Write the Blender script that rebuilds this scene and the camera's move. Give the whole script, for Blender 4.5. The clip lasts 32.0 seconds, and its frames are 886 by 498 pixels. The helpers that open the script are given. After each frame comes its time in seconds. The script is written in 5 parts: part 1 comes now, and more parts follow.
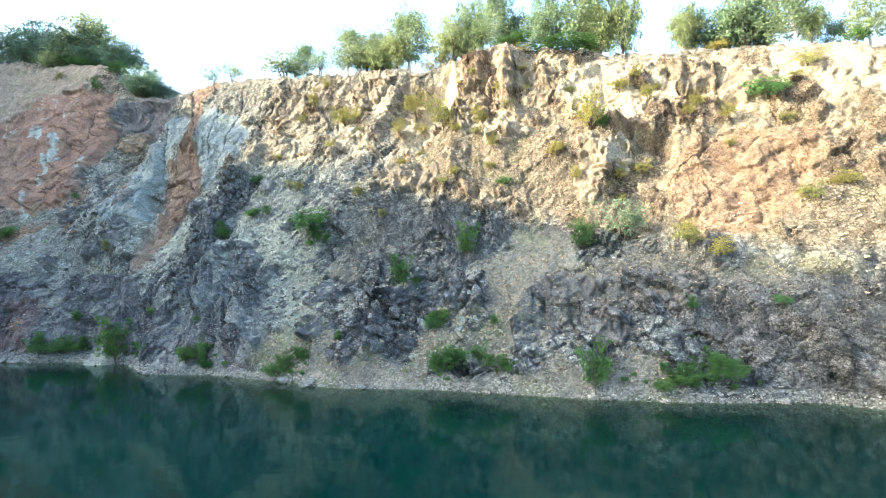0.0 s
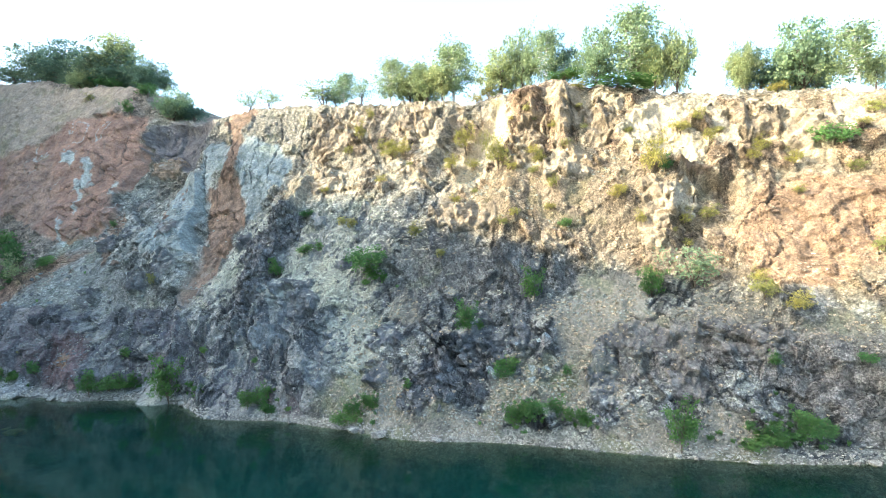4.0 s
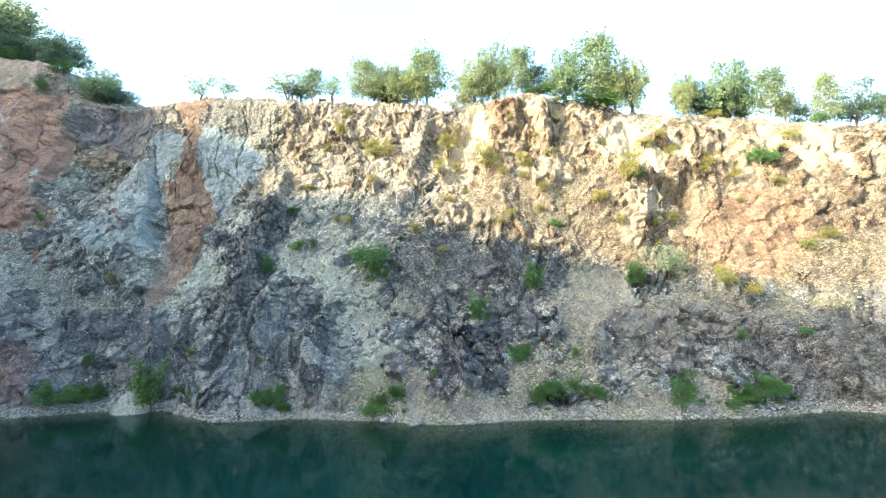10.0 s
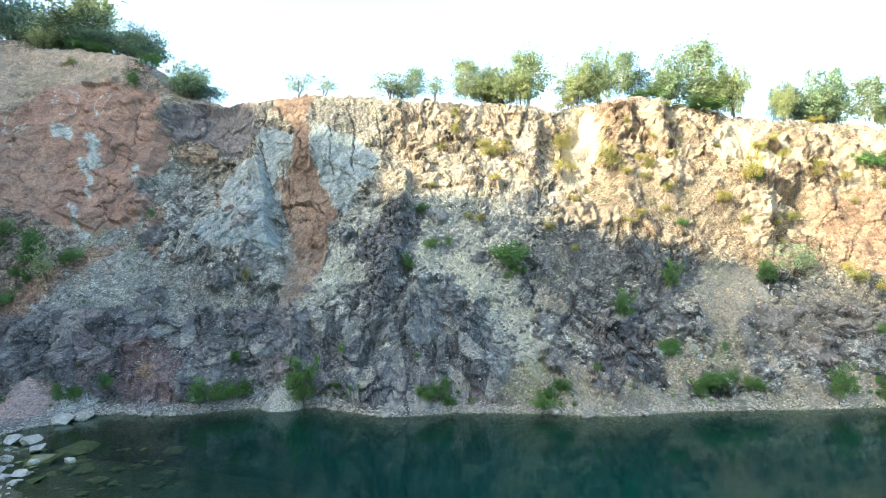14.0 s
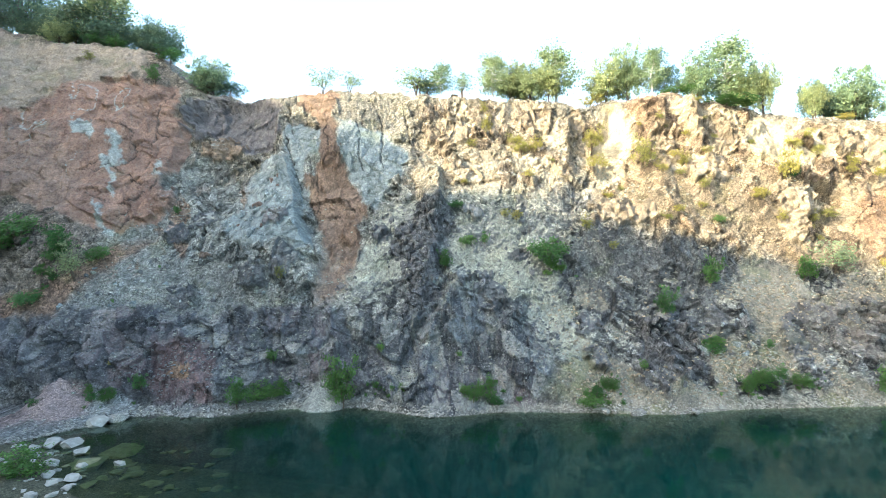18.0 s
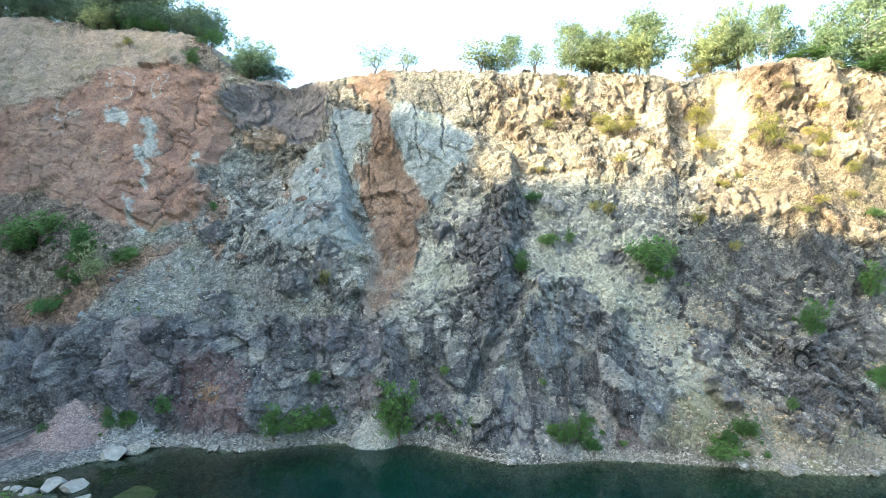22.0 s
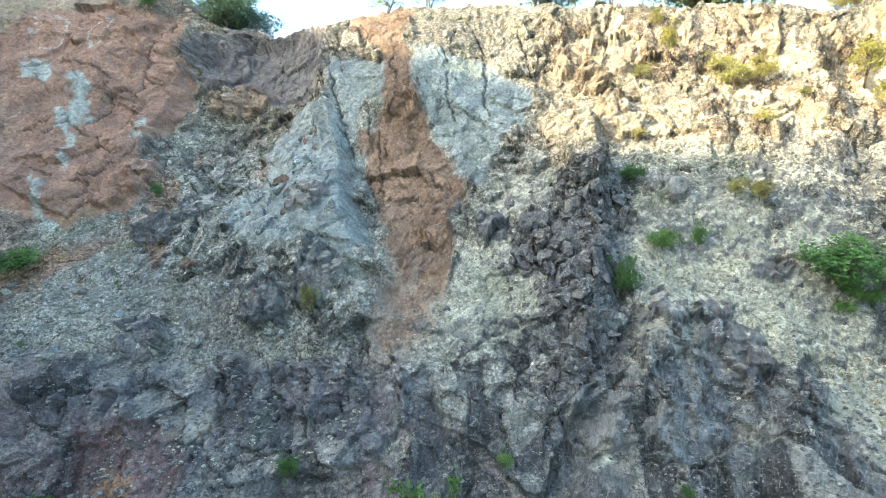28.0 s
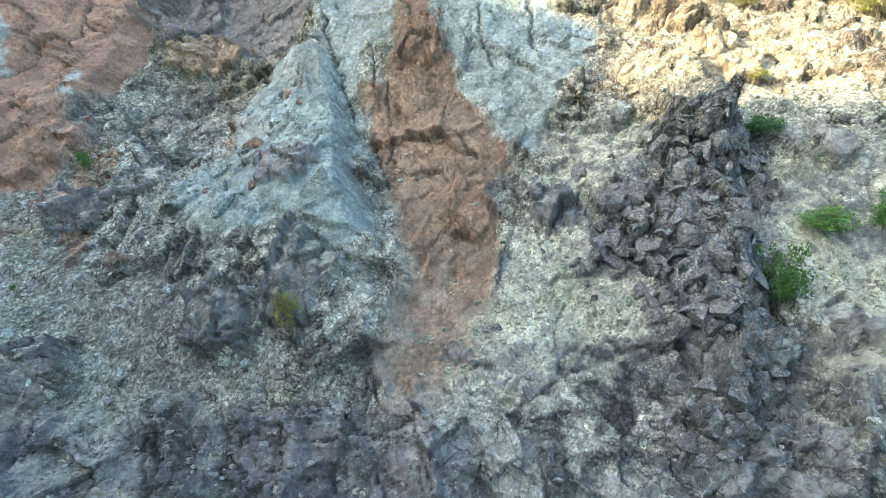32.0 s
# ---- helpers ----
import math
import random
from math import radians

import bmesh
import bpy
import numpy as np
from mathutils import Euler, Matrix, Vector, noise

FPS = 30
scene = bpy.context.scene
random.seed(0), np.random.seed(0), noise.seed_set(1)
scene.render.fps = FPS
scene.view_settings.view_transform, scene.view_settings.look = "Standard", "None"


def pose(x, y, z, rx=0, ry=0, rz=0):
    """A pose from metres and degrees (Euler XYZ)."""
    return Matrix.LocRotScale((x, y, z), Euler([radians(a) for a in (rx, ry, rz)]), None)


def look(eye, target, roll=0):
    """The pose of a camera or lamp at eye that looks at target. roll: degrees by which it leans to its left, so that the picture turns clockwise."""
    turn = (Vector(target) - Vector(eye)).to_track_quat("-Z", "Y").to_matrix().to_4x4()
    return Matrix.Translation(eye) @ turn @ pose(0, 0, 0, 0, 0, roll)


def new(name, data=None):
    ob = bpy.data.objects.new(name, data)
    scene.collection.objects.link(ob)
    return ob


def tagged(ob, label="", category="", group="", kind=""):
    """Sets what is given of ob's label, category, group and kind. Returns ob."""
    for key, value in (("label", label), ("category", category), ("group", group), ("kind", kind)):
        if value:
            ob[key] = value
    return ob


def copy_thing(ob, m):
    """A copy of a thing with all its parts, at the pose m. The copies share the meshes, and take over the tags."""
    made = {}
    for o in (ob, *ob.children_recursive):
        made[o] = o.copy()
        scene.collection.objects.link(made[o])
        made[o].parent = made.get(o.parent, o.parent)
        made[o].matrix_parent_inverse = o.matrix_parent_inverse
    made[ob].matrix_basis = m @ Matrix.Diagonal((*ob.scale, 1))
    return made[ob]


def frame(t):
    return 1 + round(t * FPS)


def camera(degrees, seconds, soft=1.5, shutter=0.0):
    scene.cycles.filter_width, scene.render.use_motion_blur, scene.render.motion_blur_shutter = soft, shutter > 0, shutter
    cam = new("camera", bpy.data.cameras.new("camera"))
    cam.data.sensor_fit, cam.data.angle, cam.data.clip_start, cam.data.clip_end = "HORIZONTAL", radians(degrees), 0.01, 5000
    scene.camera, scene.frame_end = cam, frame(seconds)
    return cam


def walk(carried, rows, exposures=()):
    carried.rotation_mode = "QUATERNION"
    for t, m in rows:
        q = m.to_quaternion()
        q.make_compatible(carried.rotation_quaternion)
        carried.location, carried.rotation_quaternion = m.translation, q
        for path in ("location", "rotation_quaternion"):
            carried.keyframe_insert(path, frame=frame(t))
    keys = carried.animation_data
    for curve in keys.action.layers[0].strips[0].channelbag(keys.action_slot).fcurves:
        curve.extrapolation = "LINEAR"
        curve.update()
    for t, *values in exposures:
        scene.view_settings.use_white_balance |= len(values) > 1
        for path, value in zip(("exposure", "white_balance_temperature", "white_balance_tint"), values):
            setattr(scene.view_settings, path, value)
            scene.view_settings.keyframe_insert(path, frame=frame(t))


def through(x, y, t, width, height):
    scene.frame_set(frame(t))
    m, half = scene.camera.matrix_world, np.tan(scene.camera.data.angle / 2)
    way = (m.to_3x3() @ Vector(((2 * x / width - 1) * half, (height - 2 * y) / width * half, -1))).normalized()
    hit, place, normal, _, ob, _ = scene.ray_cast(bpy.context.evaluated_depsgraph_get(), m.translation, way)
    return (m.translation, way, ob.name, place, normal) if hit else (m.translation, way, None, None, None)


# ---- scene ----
cam = camera(80.3, 32.0, soft=0.6)
METRES, EYE, TILT, LEAN, TURN = 60.0, 6.22, 3.3, 0.7, 21.0
ROWS = [
    (0.0, 0.0, 0.0, 0.0, 0.0, 0.0, -0.0),
    (0.5, -0.0067, 0.0014, 0.0083, -0.07, -0.01, 0.0),
    (1.0, -0.0159, 0.003, 0.0169, -0.11, -0.02, 0.01),
    (1.5, -0.0283, 0.0047, 0.0255, -0.17, -0.05, -0.01),
    (2.0, -0.044, 0.0061, 0.033, -0.23, -0.05, 0.0),
    (2.5, -0.0582, 0.0071, 0.0407, -0.33, -0.05, 0.03),
    (3.0, -0.0676, 0.0068, 0.0474, -0.37, -0.03, 0.03),
    (3.5, -0.0712, 0.0052, 0.0496, -0.41, 0.0, -0.02),
    (5.5, -0.1172, -0.0016, 0.0489, -0.62, -0.11, -0.11),
    (6.0, -0.1385, -0.0034, 0.048, -1.0, -0.07, -0.14),
    (6.5, -0.1606, -0.0062, 0.0474, -3.93, -0.04, -0.15),
    (7.0, -0.179, -0.0075, 0.0456, -7.72, 0.14, -0.18),
    (7.5, -0.1945, -0.0096, 0.0465, -11.37, 0.07, -0.07),
    (8.0, -0.1989, -0.0112, 0.0464, -12.48, 0.11, -0.12),
    (8.5, -0.2043, -0.0128, 0.0463, -13.02, 0.1, -0.1),
    (9.0, -0.2137, -0.0133, 0.0454, -13.16, 0.12, -0.15),
    (9.5, -0.2268, -0.013, 0.0446, -13.27, 0.12, -0.21),
    (10.0, -0.2428, -0.0117, 0.044, -14.5, 0.14, -0.27),
    (10.5, -0.2631, -0.0085, 0.0441, -15.4, 0.13, -0.28),
    (11.0, -0.2862, -0.0045, 0.0449, -15.89, 0.04, -0.34),
    (11.5, -0.3104, 0.0005, 0.0433, -16.2, 0.14, -0.39),
    (12.0, -0.3382, 0.007, 0.0432, -16.49, 0.11, -0.44),
    (12.5, -0.3654, 0.0129, 0.0422, -16.64, 0.15, -0.47),
    (13.0, -0.3945, 0.0207, 0.0411, -16.94, 0.18, -0.5),
    (13.5, -0.4221, 0.0273, 0.0396, -17.15, 0.21, -0.52),
    (14.0, -0.4493, 0.0336, 0.0379, -17.28, 0.28, -0.5),
    (14.5, -0.4705, 0.0366, 0.0369, -17.44, 0.32, -0.43),
    (15.0, -0.48, 0.035, 0.0359, -17.62, 0.36, -0.45),
    (15.5, -0.4854, 0.0333, 0.0358, -17.74, 0.38, -0.43),
    (17.5, -0.4996, 0.0517, 0.0334, -18.0, 0.34, -0.4),
    (18.0, -0.5015, 0.0618, 0.033, -18.16, 0.36, -0.41),
    (18.5, -0.5019, 0.0731, 0.033, -18.3, 0.37, -0.42),
    (19.0, -0.5019, 0.0853, 0.0332, -18.44, 0.37, -0.43),
    (19.5, -0.5008, 0.0992, 0.0335, -18.55, 0.38, -0.44),
    (20.0, -0.4988, 0.1142, 0.0337, -18.66, 0.38, -0.46),
    (20.5, -0.4982, 0.1296, 0.034, -17.33, 0.39, -0.47),
    (21.0, -0.4952, 0.1458, 0.034, -15.77, 0.4, -0.52),
    (21.5, -0.494, 0.1629, 0.0339, -14.01, 0.39, -0.53),
    (22.0, -0.4916, 0.18, 0.034, -12.75, 0.4, -0.56),
    (22.5, -0.4906, 0.1973, 0.0341, -12.27, 0.44, -0.58),
    (23.0, -0.4901, 0.2143, 0.0343, -12.05, 0.47, -0.61),
    (23.5, -0.4885, 0.2312, 0.0346, -11.78, 0.45, -0.61),
    (24.0, -0.4865, 0.2485, 0.0349, -11.56, 0.48, -0.64),
    (24.5, -0.4845, 0.2663, 0.0357, -11.46, 0.48, -0.65),
    (25.0, -0.4828, 0.284, 0.0362, -11.42, 0.48, -0.65),
    (25.5, -0.4807, 0.3014, 0.037, -11.36, 0.5, -0.67),
    (27.5, -0.4746, 0.3722, 0.0369, -11.47, 0.68, -0.74),
    (28.0, -0.4728, 0.3896, 0.0362, -11.51, 0.67, -0.76),
    (28.5, -0.4709, 0.4073, 0.0357, -11.55, 0.7, -0.77),
    (29.0, -0.4694, 0.4249, 0.0353, -11.61, 0.72, -0.79),
    (29.5, -0.4682, 0.4422, 0.0346, -11.67, 0.73, -0.79),
    (30.0, -0.4675, 0.4589, 0.0338, -11.71, 0.76, -0.8),
    (30.5, -0.4676, 0.4733, 0.0329, -11.75, 0.79, -0.78),
    (31.0, -0.4682, 0.4883, 0.0318, -11.79, 0.85, -0.77),
    (31.5, -0.469, 0.5036, 0.0311, -11.83, 0.89, -0.78),
    (32.0, -0.4705, 0.5158, 0.0306, -11.9, 0.95, -0.78),
]
walk(cam, [(t, pose(0, 0, EYE, TILT, LEAN, TURN) @ pose(METRES * x, METRES * y, METRES * z, 90 + pitch, roll, yaw)) for t, x, y, z, yaw, pitch, roll in ROWS],
     exposures=((0.0, 2.85, 6020, 2.4), (14.0, 2.78, 6180, 2.0), (23.0, 2.88, 6300, 1.5), (28.0, 2.92, 6340, 0.6), (32.0, 3.0, 6280, -0.6)))

# ---- light: a low evening sun from behind the camera, over the western rim ----
SUN = Vector((-0.78, -0.53, 0.36)).normalized()
world = bpy.data.worlds.new("sky")
scene.world = world
world.use_nodes = True
wn = world.node_tree
sky = wn.nodes.new("ShaderNodeTexSky")
sky.sky_type, sky.sun_disc = "NISHITA", False
sky.sun_elevation = math.asin(SUN.z)
sky.sun_rotation = math.atan2(SUN.x, SUN.y)
sky.air_density, sky.dust_density, sky.ozone_density = 1.0, 3.2, 1.0
wn.links.new(sky.outputs[0], wn.nodes["Background"].inputs[0])
wn.nodes["Background"].inputs[1].default_value = 0.15
sun_data = bpy.data.lights.new("sun", "SUN")
sun_data.energy, sun_data.angle, sun_data.color = 2.05, radians(0.6), (1.0, 0.86, 0.64)
sun = new("sun", sun_data)
sun.matrix_world = look(SUN * 200, (0, 0, 0))


# ---- numeric noise on arrays ----
rng = np.random.default_rng(7)
PERM = np.concatenate([rng.permutation(512)] * 3)
RAND = rng.random((4, 512))


def cell(ix, iy, seed):
    return PERM[(PERM[(ix + seed * 37) & 511] + iy) & 511]


def vnoise(x, y, seed=0):
    """Smooth value noise, -1 to 1."""
    ix, iy = np.floor(x).astype(int), np.floor(y).astype(int)
    fx, fy = x - ix, y - iy
    fx, fy = fx * fx * fx * (fx * (fx * 6 - 15) + 10), fy * fy * fy * (fy * (fy * 6 - 15) + 10)
    r = RAND[0]
    a, b = r[cell(ix, iy, seed)], r[cell(ix + 1, iy, seed)]
    c, d = r[cell(ix, iy + 1, seed)], r[cell(ix + 1, iy + 1, seed)]
    return 2 * ((a * (1 - fx) + b * fx) * (1 - fy) + (c * (1 - fx) + d * fx) * fy) - 1


def fbm(x, y, seed=0, octaves=4, gain=0.5):
    total, amp = 0, 1.0
    for k in range(octaves):
        total = total + amp * vnoise(x * 2.03 ** k, y * 2.03 ** k, seed + k)
        amp *= gain
    return total


def facets(x, y, seed=0):
    """Broken rock: each cell of a Voronoi pattern is a tilted flat face. Returns height, distance to the joint, a random per cell."""
    ix, iy = np.floor(x).astype(int), np.floor(y).astype(int)
    f1, f2 = np.full(x.shape, 9.0), np.full(x.shape, 9.0)
    dx, dy, who = np.zeros(x.shape), np.zeros(x.shape), np.zeros(x.shape, int)
    for oy in (-1, 0, 1):
        for ox in (-1, 0, 1):
            h = cell(ix + ox, iy + oy, seed)
            qx, qy = ix + ox + RAND[0][h] - x, iy + oy + RAND[1][h] - y
            d = np.sqrt(qx * qx + qy * qy)
            near = d < f1
            f2 = np.where(near, f1, np.minimum(f2, d))
            f1 = np.where(near, d, f1)
            dx, dy, who = np.where(near, qx, dx), np.where(near, qy, dy), np.where(near, h, who)
    h = RAND[2][who] - 0.5 + (dx * (RAND[3][who] - 0.5) + dy * (RAND[1][(who + 91) & 511] - 0.5)) * 1.7
    return h, f2 - f1, RAND[3][(who + 17) & 511]


def smooth(a, b, v):
    u = np.clip((v - a) / (b - a), 0, 1)
    return u * u * (3 - 2 * u)


def inside(poly, x, y):
    """Signed distance to the outline of an area, positive inside."""
    best, odd = np.full(x.shape, 1e9), np.zeros(x.shape, bool)
    for (ax, ay), (bx, by) in zip(poly, poly[1:] + poly[:1]):
        ex, ey = bx - ax, by - ay
        u = np.clip(((x - ax) * ex + (y - ay) * ey) / (ex * ex + ey * ey + 1e-9), 0, 1)
        best = np.minimum(best, (x - ax - u * ex) ** 2 + (y - ay - u * ey) ** 2)
        cross = (ay > y) != (by > y)
        odd ^= cross & (x < ex * (y - ay) / (ey if abs(ey) > 1e-9 else 1e-9) + ax)
    return np.where(odd, 1, -1) * np.sqrt(best)


# ---- materials ----
def material(name, rough=0.9):
    m = bpy.data.materials.new(name)
    m.use_nodes = True
    n, l = m.node_tree.nodes, m.node_tree.links
    b = n["Principled BSDF"]
    b.inputs["Roughness"].default_value = rough
    b.inputs["Specular IOR Level"].default_value = 0.25
    return m, n, l, b


def node(n, kind, **values):
    made = n.new(kind)
    for key, v in values.items():
        made.inputs[key.replace("_", " ")].default_value = v
    return made


def ramp(n, l, source, stops):
    r = n.new("ShaderNodeValToRGB")
    r.color_ramp.elements[0].position, r.color_ramp.elements[1].position = stops[0][0], stops[-1][0]
    for _ in stops[2:]:
        r.color_ramp.elements.new(0.5)
    for e, (p, c) in zip(r.color_ramp.elements, stops):
        e.position, e.color = p, (*c, 1) if len(c) == 3 else c
    l.new(source, r.inputs[0])
    return r.outputs[0]


def times(n, l, a, b, fac=1.0):
    m = n.new("ShaderNodeMix")
    m.data_type, m.blend_type = "RGBA", "MULTIPLY"
    m.inputs[0].default_value = fac
    l.new(a, m.inputs[6]), l.new(b, m.inputs[7])
    return m.outputs[2]


def grey(v):
    return (v, v, v)


def mixed(n, l, fac, a, b):
    """a, and b where fac is 1; each a socket or a colour, fac a socket or a number."""
    m = n.new("ShaderNodeMix")
    m.data_type = "RGBA"
    for socket, v in ((m.inputs[0], fac), (m.inputs[6], a), (m.inputs[7], b)):
        if isinstance(v, bpy.types.NodeSocket):
            l.new(v, socket)
        elif isinstance(v, float):
            socket.default_value = v
        else:
            socket.default_value = (*v, 1)
    return m.outputs[2]


def product(n, l, a, b, op="MULTIPLY"):
    m = n.new("ShaderNodeMath")
    m.operation = op
    for socket, v in zip(m.inputs, (a, b)):
        if isinstance(v, float):
            socket.default_value = v
        else:
            l.new(v, socket)
    return m.outputs[0]


def chips(n, l, vec, scale, low, high):
    """Small broken pieces, each of its own lightness."""
    v = node(n, "ShaderNodeTexVoronoi", Scale=scale)
    l.new(vec, v.inputs["Vector"])
    return ramp(n, l, v.outputs["Color"], [(0.1, grey(low)), (0.5, grey(1.0)), (0.9, grey(high))]), v.outputs["Distance"]


def hairlines(n, l, vec, scale, wide):
    """Thin cracks between pieces: 1 on the crack."""
    v = node(n, "ShaderNodeTexVoronoi", Scale=scale)
    v.feature = "DISTANCE_TO_EDGE"
    l.new(vec, v.inputs["Vector"])
    return ramp(n, l, v.outputs["Distance"], [(0.0, grey(1.0)), (wide, grey(0.0))])


def rock_material(name, tint=None, bump=0.7, fine=1.0):
    """Broken rock: the mineral colour of the face, or one tint, with chips, dust, hairline joints, streaks and relief."""
    m, n, l, b = material(name, 0.9)
    pos = n.new("ShaderNodeNewGeometry").outputs["Position"]
    if tint is None:
        mineral = n.new("ShaderNodeAttribute")
        mineral.attribute_name = "mineral"
        col, steep = mineral.outputs["Color"], mineral.outputs["Alpha"]
        plain = n.new("ShaderNodeAttribute")
        plain.attribute_name = "calm"
        rugged = product(n, l, 1.0, plain.outputs["Fac"], "SUBTRACT")
    else:
        info = n.new("ShaderNodeObjectInfo")
        col = ramp(n, l, info.outputs["Random"], [(0.0, tuple(c * 0.72 for c in tint)), (0.5, tint), (1.0, tuple(min(1, c * 1.2) for c in tint))])
        steep = rugged = None
    coarse = node(n, "ShaderNodeTexNoise", Scale=0.7, Detail=7.0, Roughness=0.62)
    grain = node(n, "ShaderNodeTexNoise", Scale=7.0 * fine, Detail=5.0, Roughness=0.75)
    warp = n.new("ShaderNodeVectorMath")
    warp.operation = "MULTIPLY_ADD"
    warp.inputs[1].default_value = (0.55, 0.55, 0.55)
    l.new(coarse.outputs["Color"], warp.inputs[0]), l.new(pos, warp.inputs[2])
    for tex in (coarse, grain):
        l.new(pos, tex.inputs["Vector"])
    col = times(n, l, col, ramp(n, l, coarse.outputs[0], [(0.34, (0.78, 0.80, 0.82)), (0.5, grey(1.0)), (0.68, (1.22, 1.18, 1.1))]))
    middle, _ = chips(n, l, warp.outputs[0], 3.4 * fine, 0.82, 1.18)
    little, round_ = chips(n, l, pos, 9.0 * fine, 0.7, 1.32)
    tiny_, _ = chips(n, l, pos, 21.0 * fine, 0.66, 1.38)
    broken = times(n, l, times(n, l, times(n, l, col, middle), little), tiny_)
    # low spots of the grain painted dark, as shade in small pits
    broken = times(n, l, broken, ramp(n, l, grain.outputs[0], [(0.36, grey(0.48)), (0.5, grey(1.0)), (0.66, grey(1.42))]))
    if tint is None:
        smoothed = times(n, l, col, ramp(n, l, grain.outputs[0], [(0.34, grey(0.66)), (0.5, grey(1.0)), (0.66, grey(1.28))]))
        col = mixed(n, l, rugged, smoothed, broken)
        # streaks of dust and water run down the steep foot
        tall = n.new("ShaderNodeMapping")
        tall.inputs["Scale"].default_value = (1.0, 1.0, 0.13)
        l.new(pos, tall.inputs["Vector"])
        streak = node(n, "ShaderNodeTexNoise", Scale=3.2, Detail=5.0, Roughness=0.7)
        l.new(tall.outputs[0], streak.inputs["Vector"])
        run = ramp(n, l, streak.outputs[0], [(0.52, grey(0.0)), (0.66, grey(0.6))])
        col = mixed(n, l, product(n, l, run, steep), col, (0.25, 0.26, 0.24))
        # thin pale veins
        vein_line = product(n, l, hairlines(n, l, warp.outputs[0], 1.5, 0.03), ramp(n, l, grain.outputs[0], [(0.45, grey(0.0)), (0.6, grey(0.75))]))
        col = mixed(n, l, product(n, l, vein_line, steep), col, (0.34, 0.35, 0.33))
    else:
        col = broken
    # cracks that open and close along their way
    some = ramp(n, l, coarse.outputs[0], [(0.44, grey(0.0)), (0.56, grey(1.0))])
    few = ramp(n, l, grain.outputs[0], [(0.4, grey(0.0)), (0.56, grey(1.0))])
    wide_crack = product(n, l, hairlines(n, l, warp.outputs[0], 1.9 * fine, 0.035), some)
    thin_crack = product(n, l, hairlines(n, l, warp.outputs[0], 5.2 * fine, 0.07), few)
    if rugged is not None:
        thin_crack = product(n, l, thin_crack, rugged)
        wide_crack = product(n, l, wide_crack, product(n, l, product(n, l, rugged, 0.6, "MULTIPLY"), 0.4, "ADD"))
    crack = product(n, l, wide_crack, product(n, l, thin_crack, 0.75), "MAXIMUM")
    # shade inside the cracks is put into the colour, on top of the bump
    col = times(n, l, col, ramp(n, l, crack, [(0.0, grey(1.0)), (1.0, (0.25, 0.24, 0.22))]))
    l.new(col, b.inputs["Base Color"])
    high = product(n, l, product(n, l, grain.outputs[0], product(n, l, round_, -0.5), "ADD"), product(n, l, crack, -0.6), "ADD")
    if rugged is not None:
        high = product(n, l, high, product(n, l, product(n, l, rugged, 0.65), 0.35, "ADD"))
    bm = node(n, "ShaderNodeBump", Strength=bump, Distance=0.15)
    l.new(high, bm.inputs["Height"]), l.new(bm.outputs[0], b.inputs["Normal"])
    return m


def plain_material(name, colour, rough=0.85, scale=6.0, spread=0.35, island=False, through=0.0):
    m, n, l, b = material(name, rough)
    tex = node(n, "ShaderNodeTexNoise", Scale=scale, Detail=5.0, Roughness=0.65)
    l.new(n.new("ShaderNodeNewGeometry").outputs["Position"], tex.inputs["Vector"])
    col = ramp(n, l, tex.outputs[0], [(0.3, tuple(c * (1 - spread) for c in colour)), (0.7, tuple(c * (1 + spread) for c in colour))])
    if island:
        geo = n.new("ShaderNodeNewGeometry")
        col = times(n, l, col, ramp(n, l, geo.outputs["Random Per Island"], [(0.0, (0.68, 0.74, 0.74)), (0.6, grey(1.0)), (1.0, (1.3, 1.22, 1.0))]))
        info = n.new("ShaderNodeObjectInfo")
        col = times(n, l, col, ramp(n, l, info.outputs["Random"], [(0.0, (0.8, 0.9, 0.95)), (1.0, (1.2, 1.1, 0.95))]))
    l.new(col, b.inputs["Base Color"])
    if through:
        tr = n.new("ShaderNodeBsdfTranslucent")
        l.new(col, tr.inputs[0])
        mix = n.new("ShaderNodeMixShader")
        mix.inputs[0].default_value = through
        l.new(b.outputs[0], mix.inputs[1]), l.new(tr.outputs[0], mix.inputs[2])
        l.new(mix.outputs[0], n["Material Output"].inputs[0])
    return m


M_CLIFF = rock_material("broken_rock", None, 0.9)
M_DARK = rock_material("dark_basalt_block", (0.135, 0.135, 0.137), 0.4, 1.6)
M_PALE = rock_material("pale_shore_stone", (0.30, 0.285, 0.25), 0.35, 2.0)
M_SILT = rock_material("silty_bed", (0.085, 0.085, 0.055), 0.4, 1.5)
M_TALUS = rock_material("talus_stone", (0.25, 0.255, 0.215), 0.3, 2.0)
M_TAN = rock_material("tan_block", (0.28, 0.23, 0.165), 0.4, 1.6)
M_BLUE = rock_material("blue_grey_block", (0.23, 0.26, 0.26), 0.4, 1.6)
M_RED = rock_material("red_block", (0.2, 0.145, 0.12), 0.4, 1.6)
M_PINK = rock_material("pink_gravel", (0.27, 0.205, 0.185), 0.6, 1.6)
M_TALUS_HEAP = rock_material("grey_silt", (0.245, 0.245, 0.215), 0.4, 1.6)
M_SLAB = plain_material("pale_slab", (0.30, 0.29, 0.255), 0.85, 2.5, 0.3)
# slabs below the surface: the water's dimming and green put into their colour
M_DROWNED = plain_material("submerged_slab", (0.15, 0.155, 0.085), 0.9, 2.5, 0.35)
M_BARK = plain_material("bark", (0.13, 0.10, 0.075), scale=9)
M_BIRCH = plain_material("birch_bark", (0.55, 0.52, 0.47), scale=7, spread=0.5)
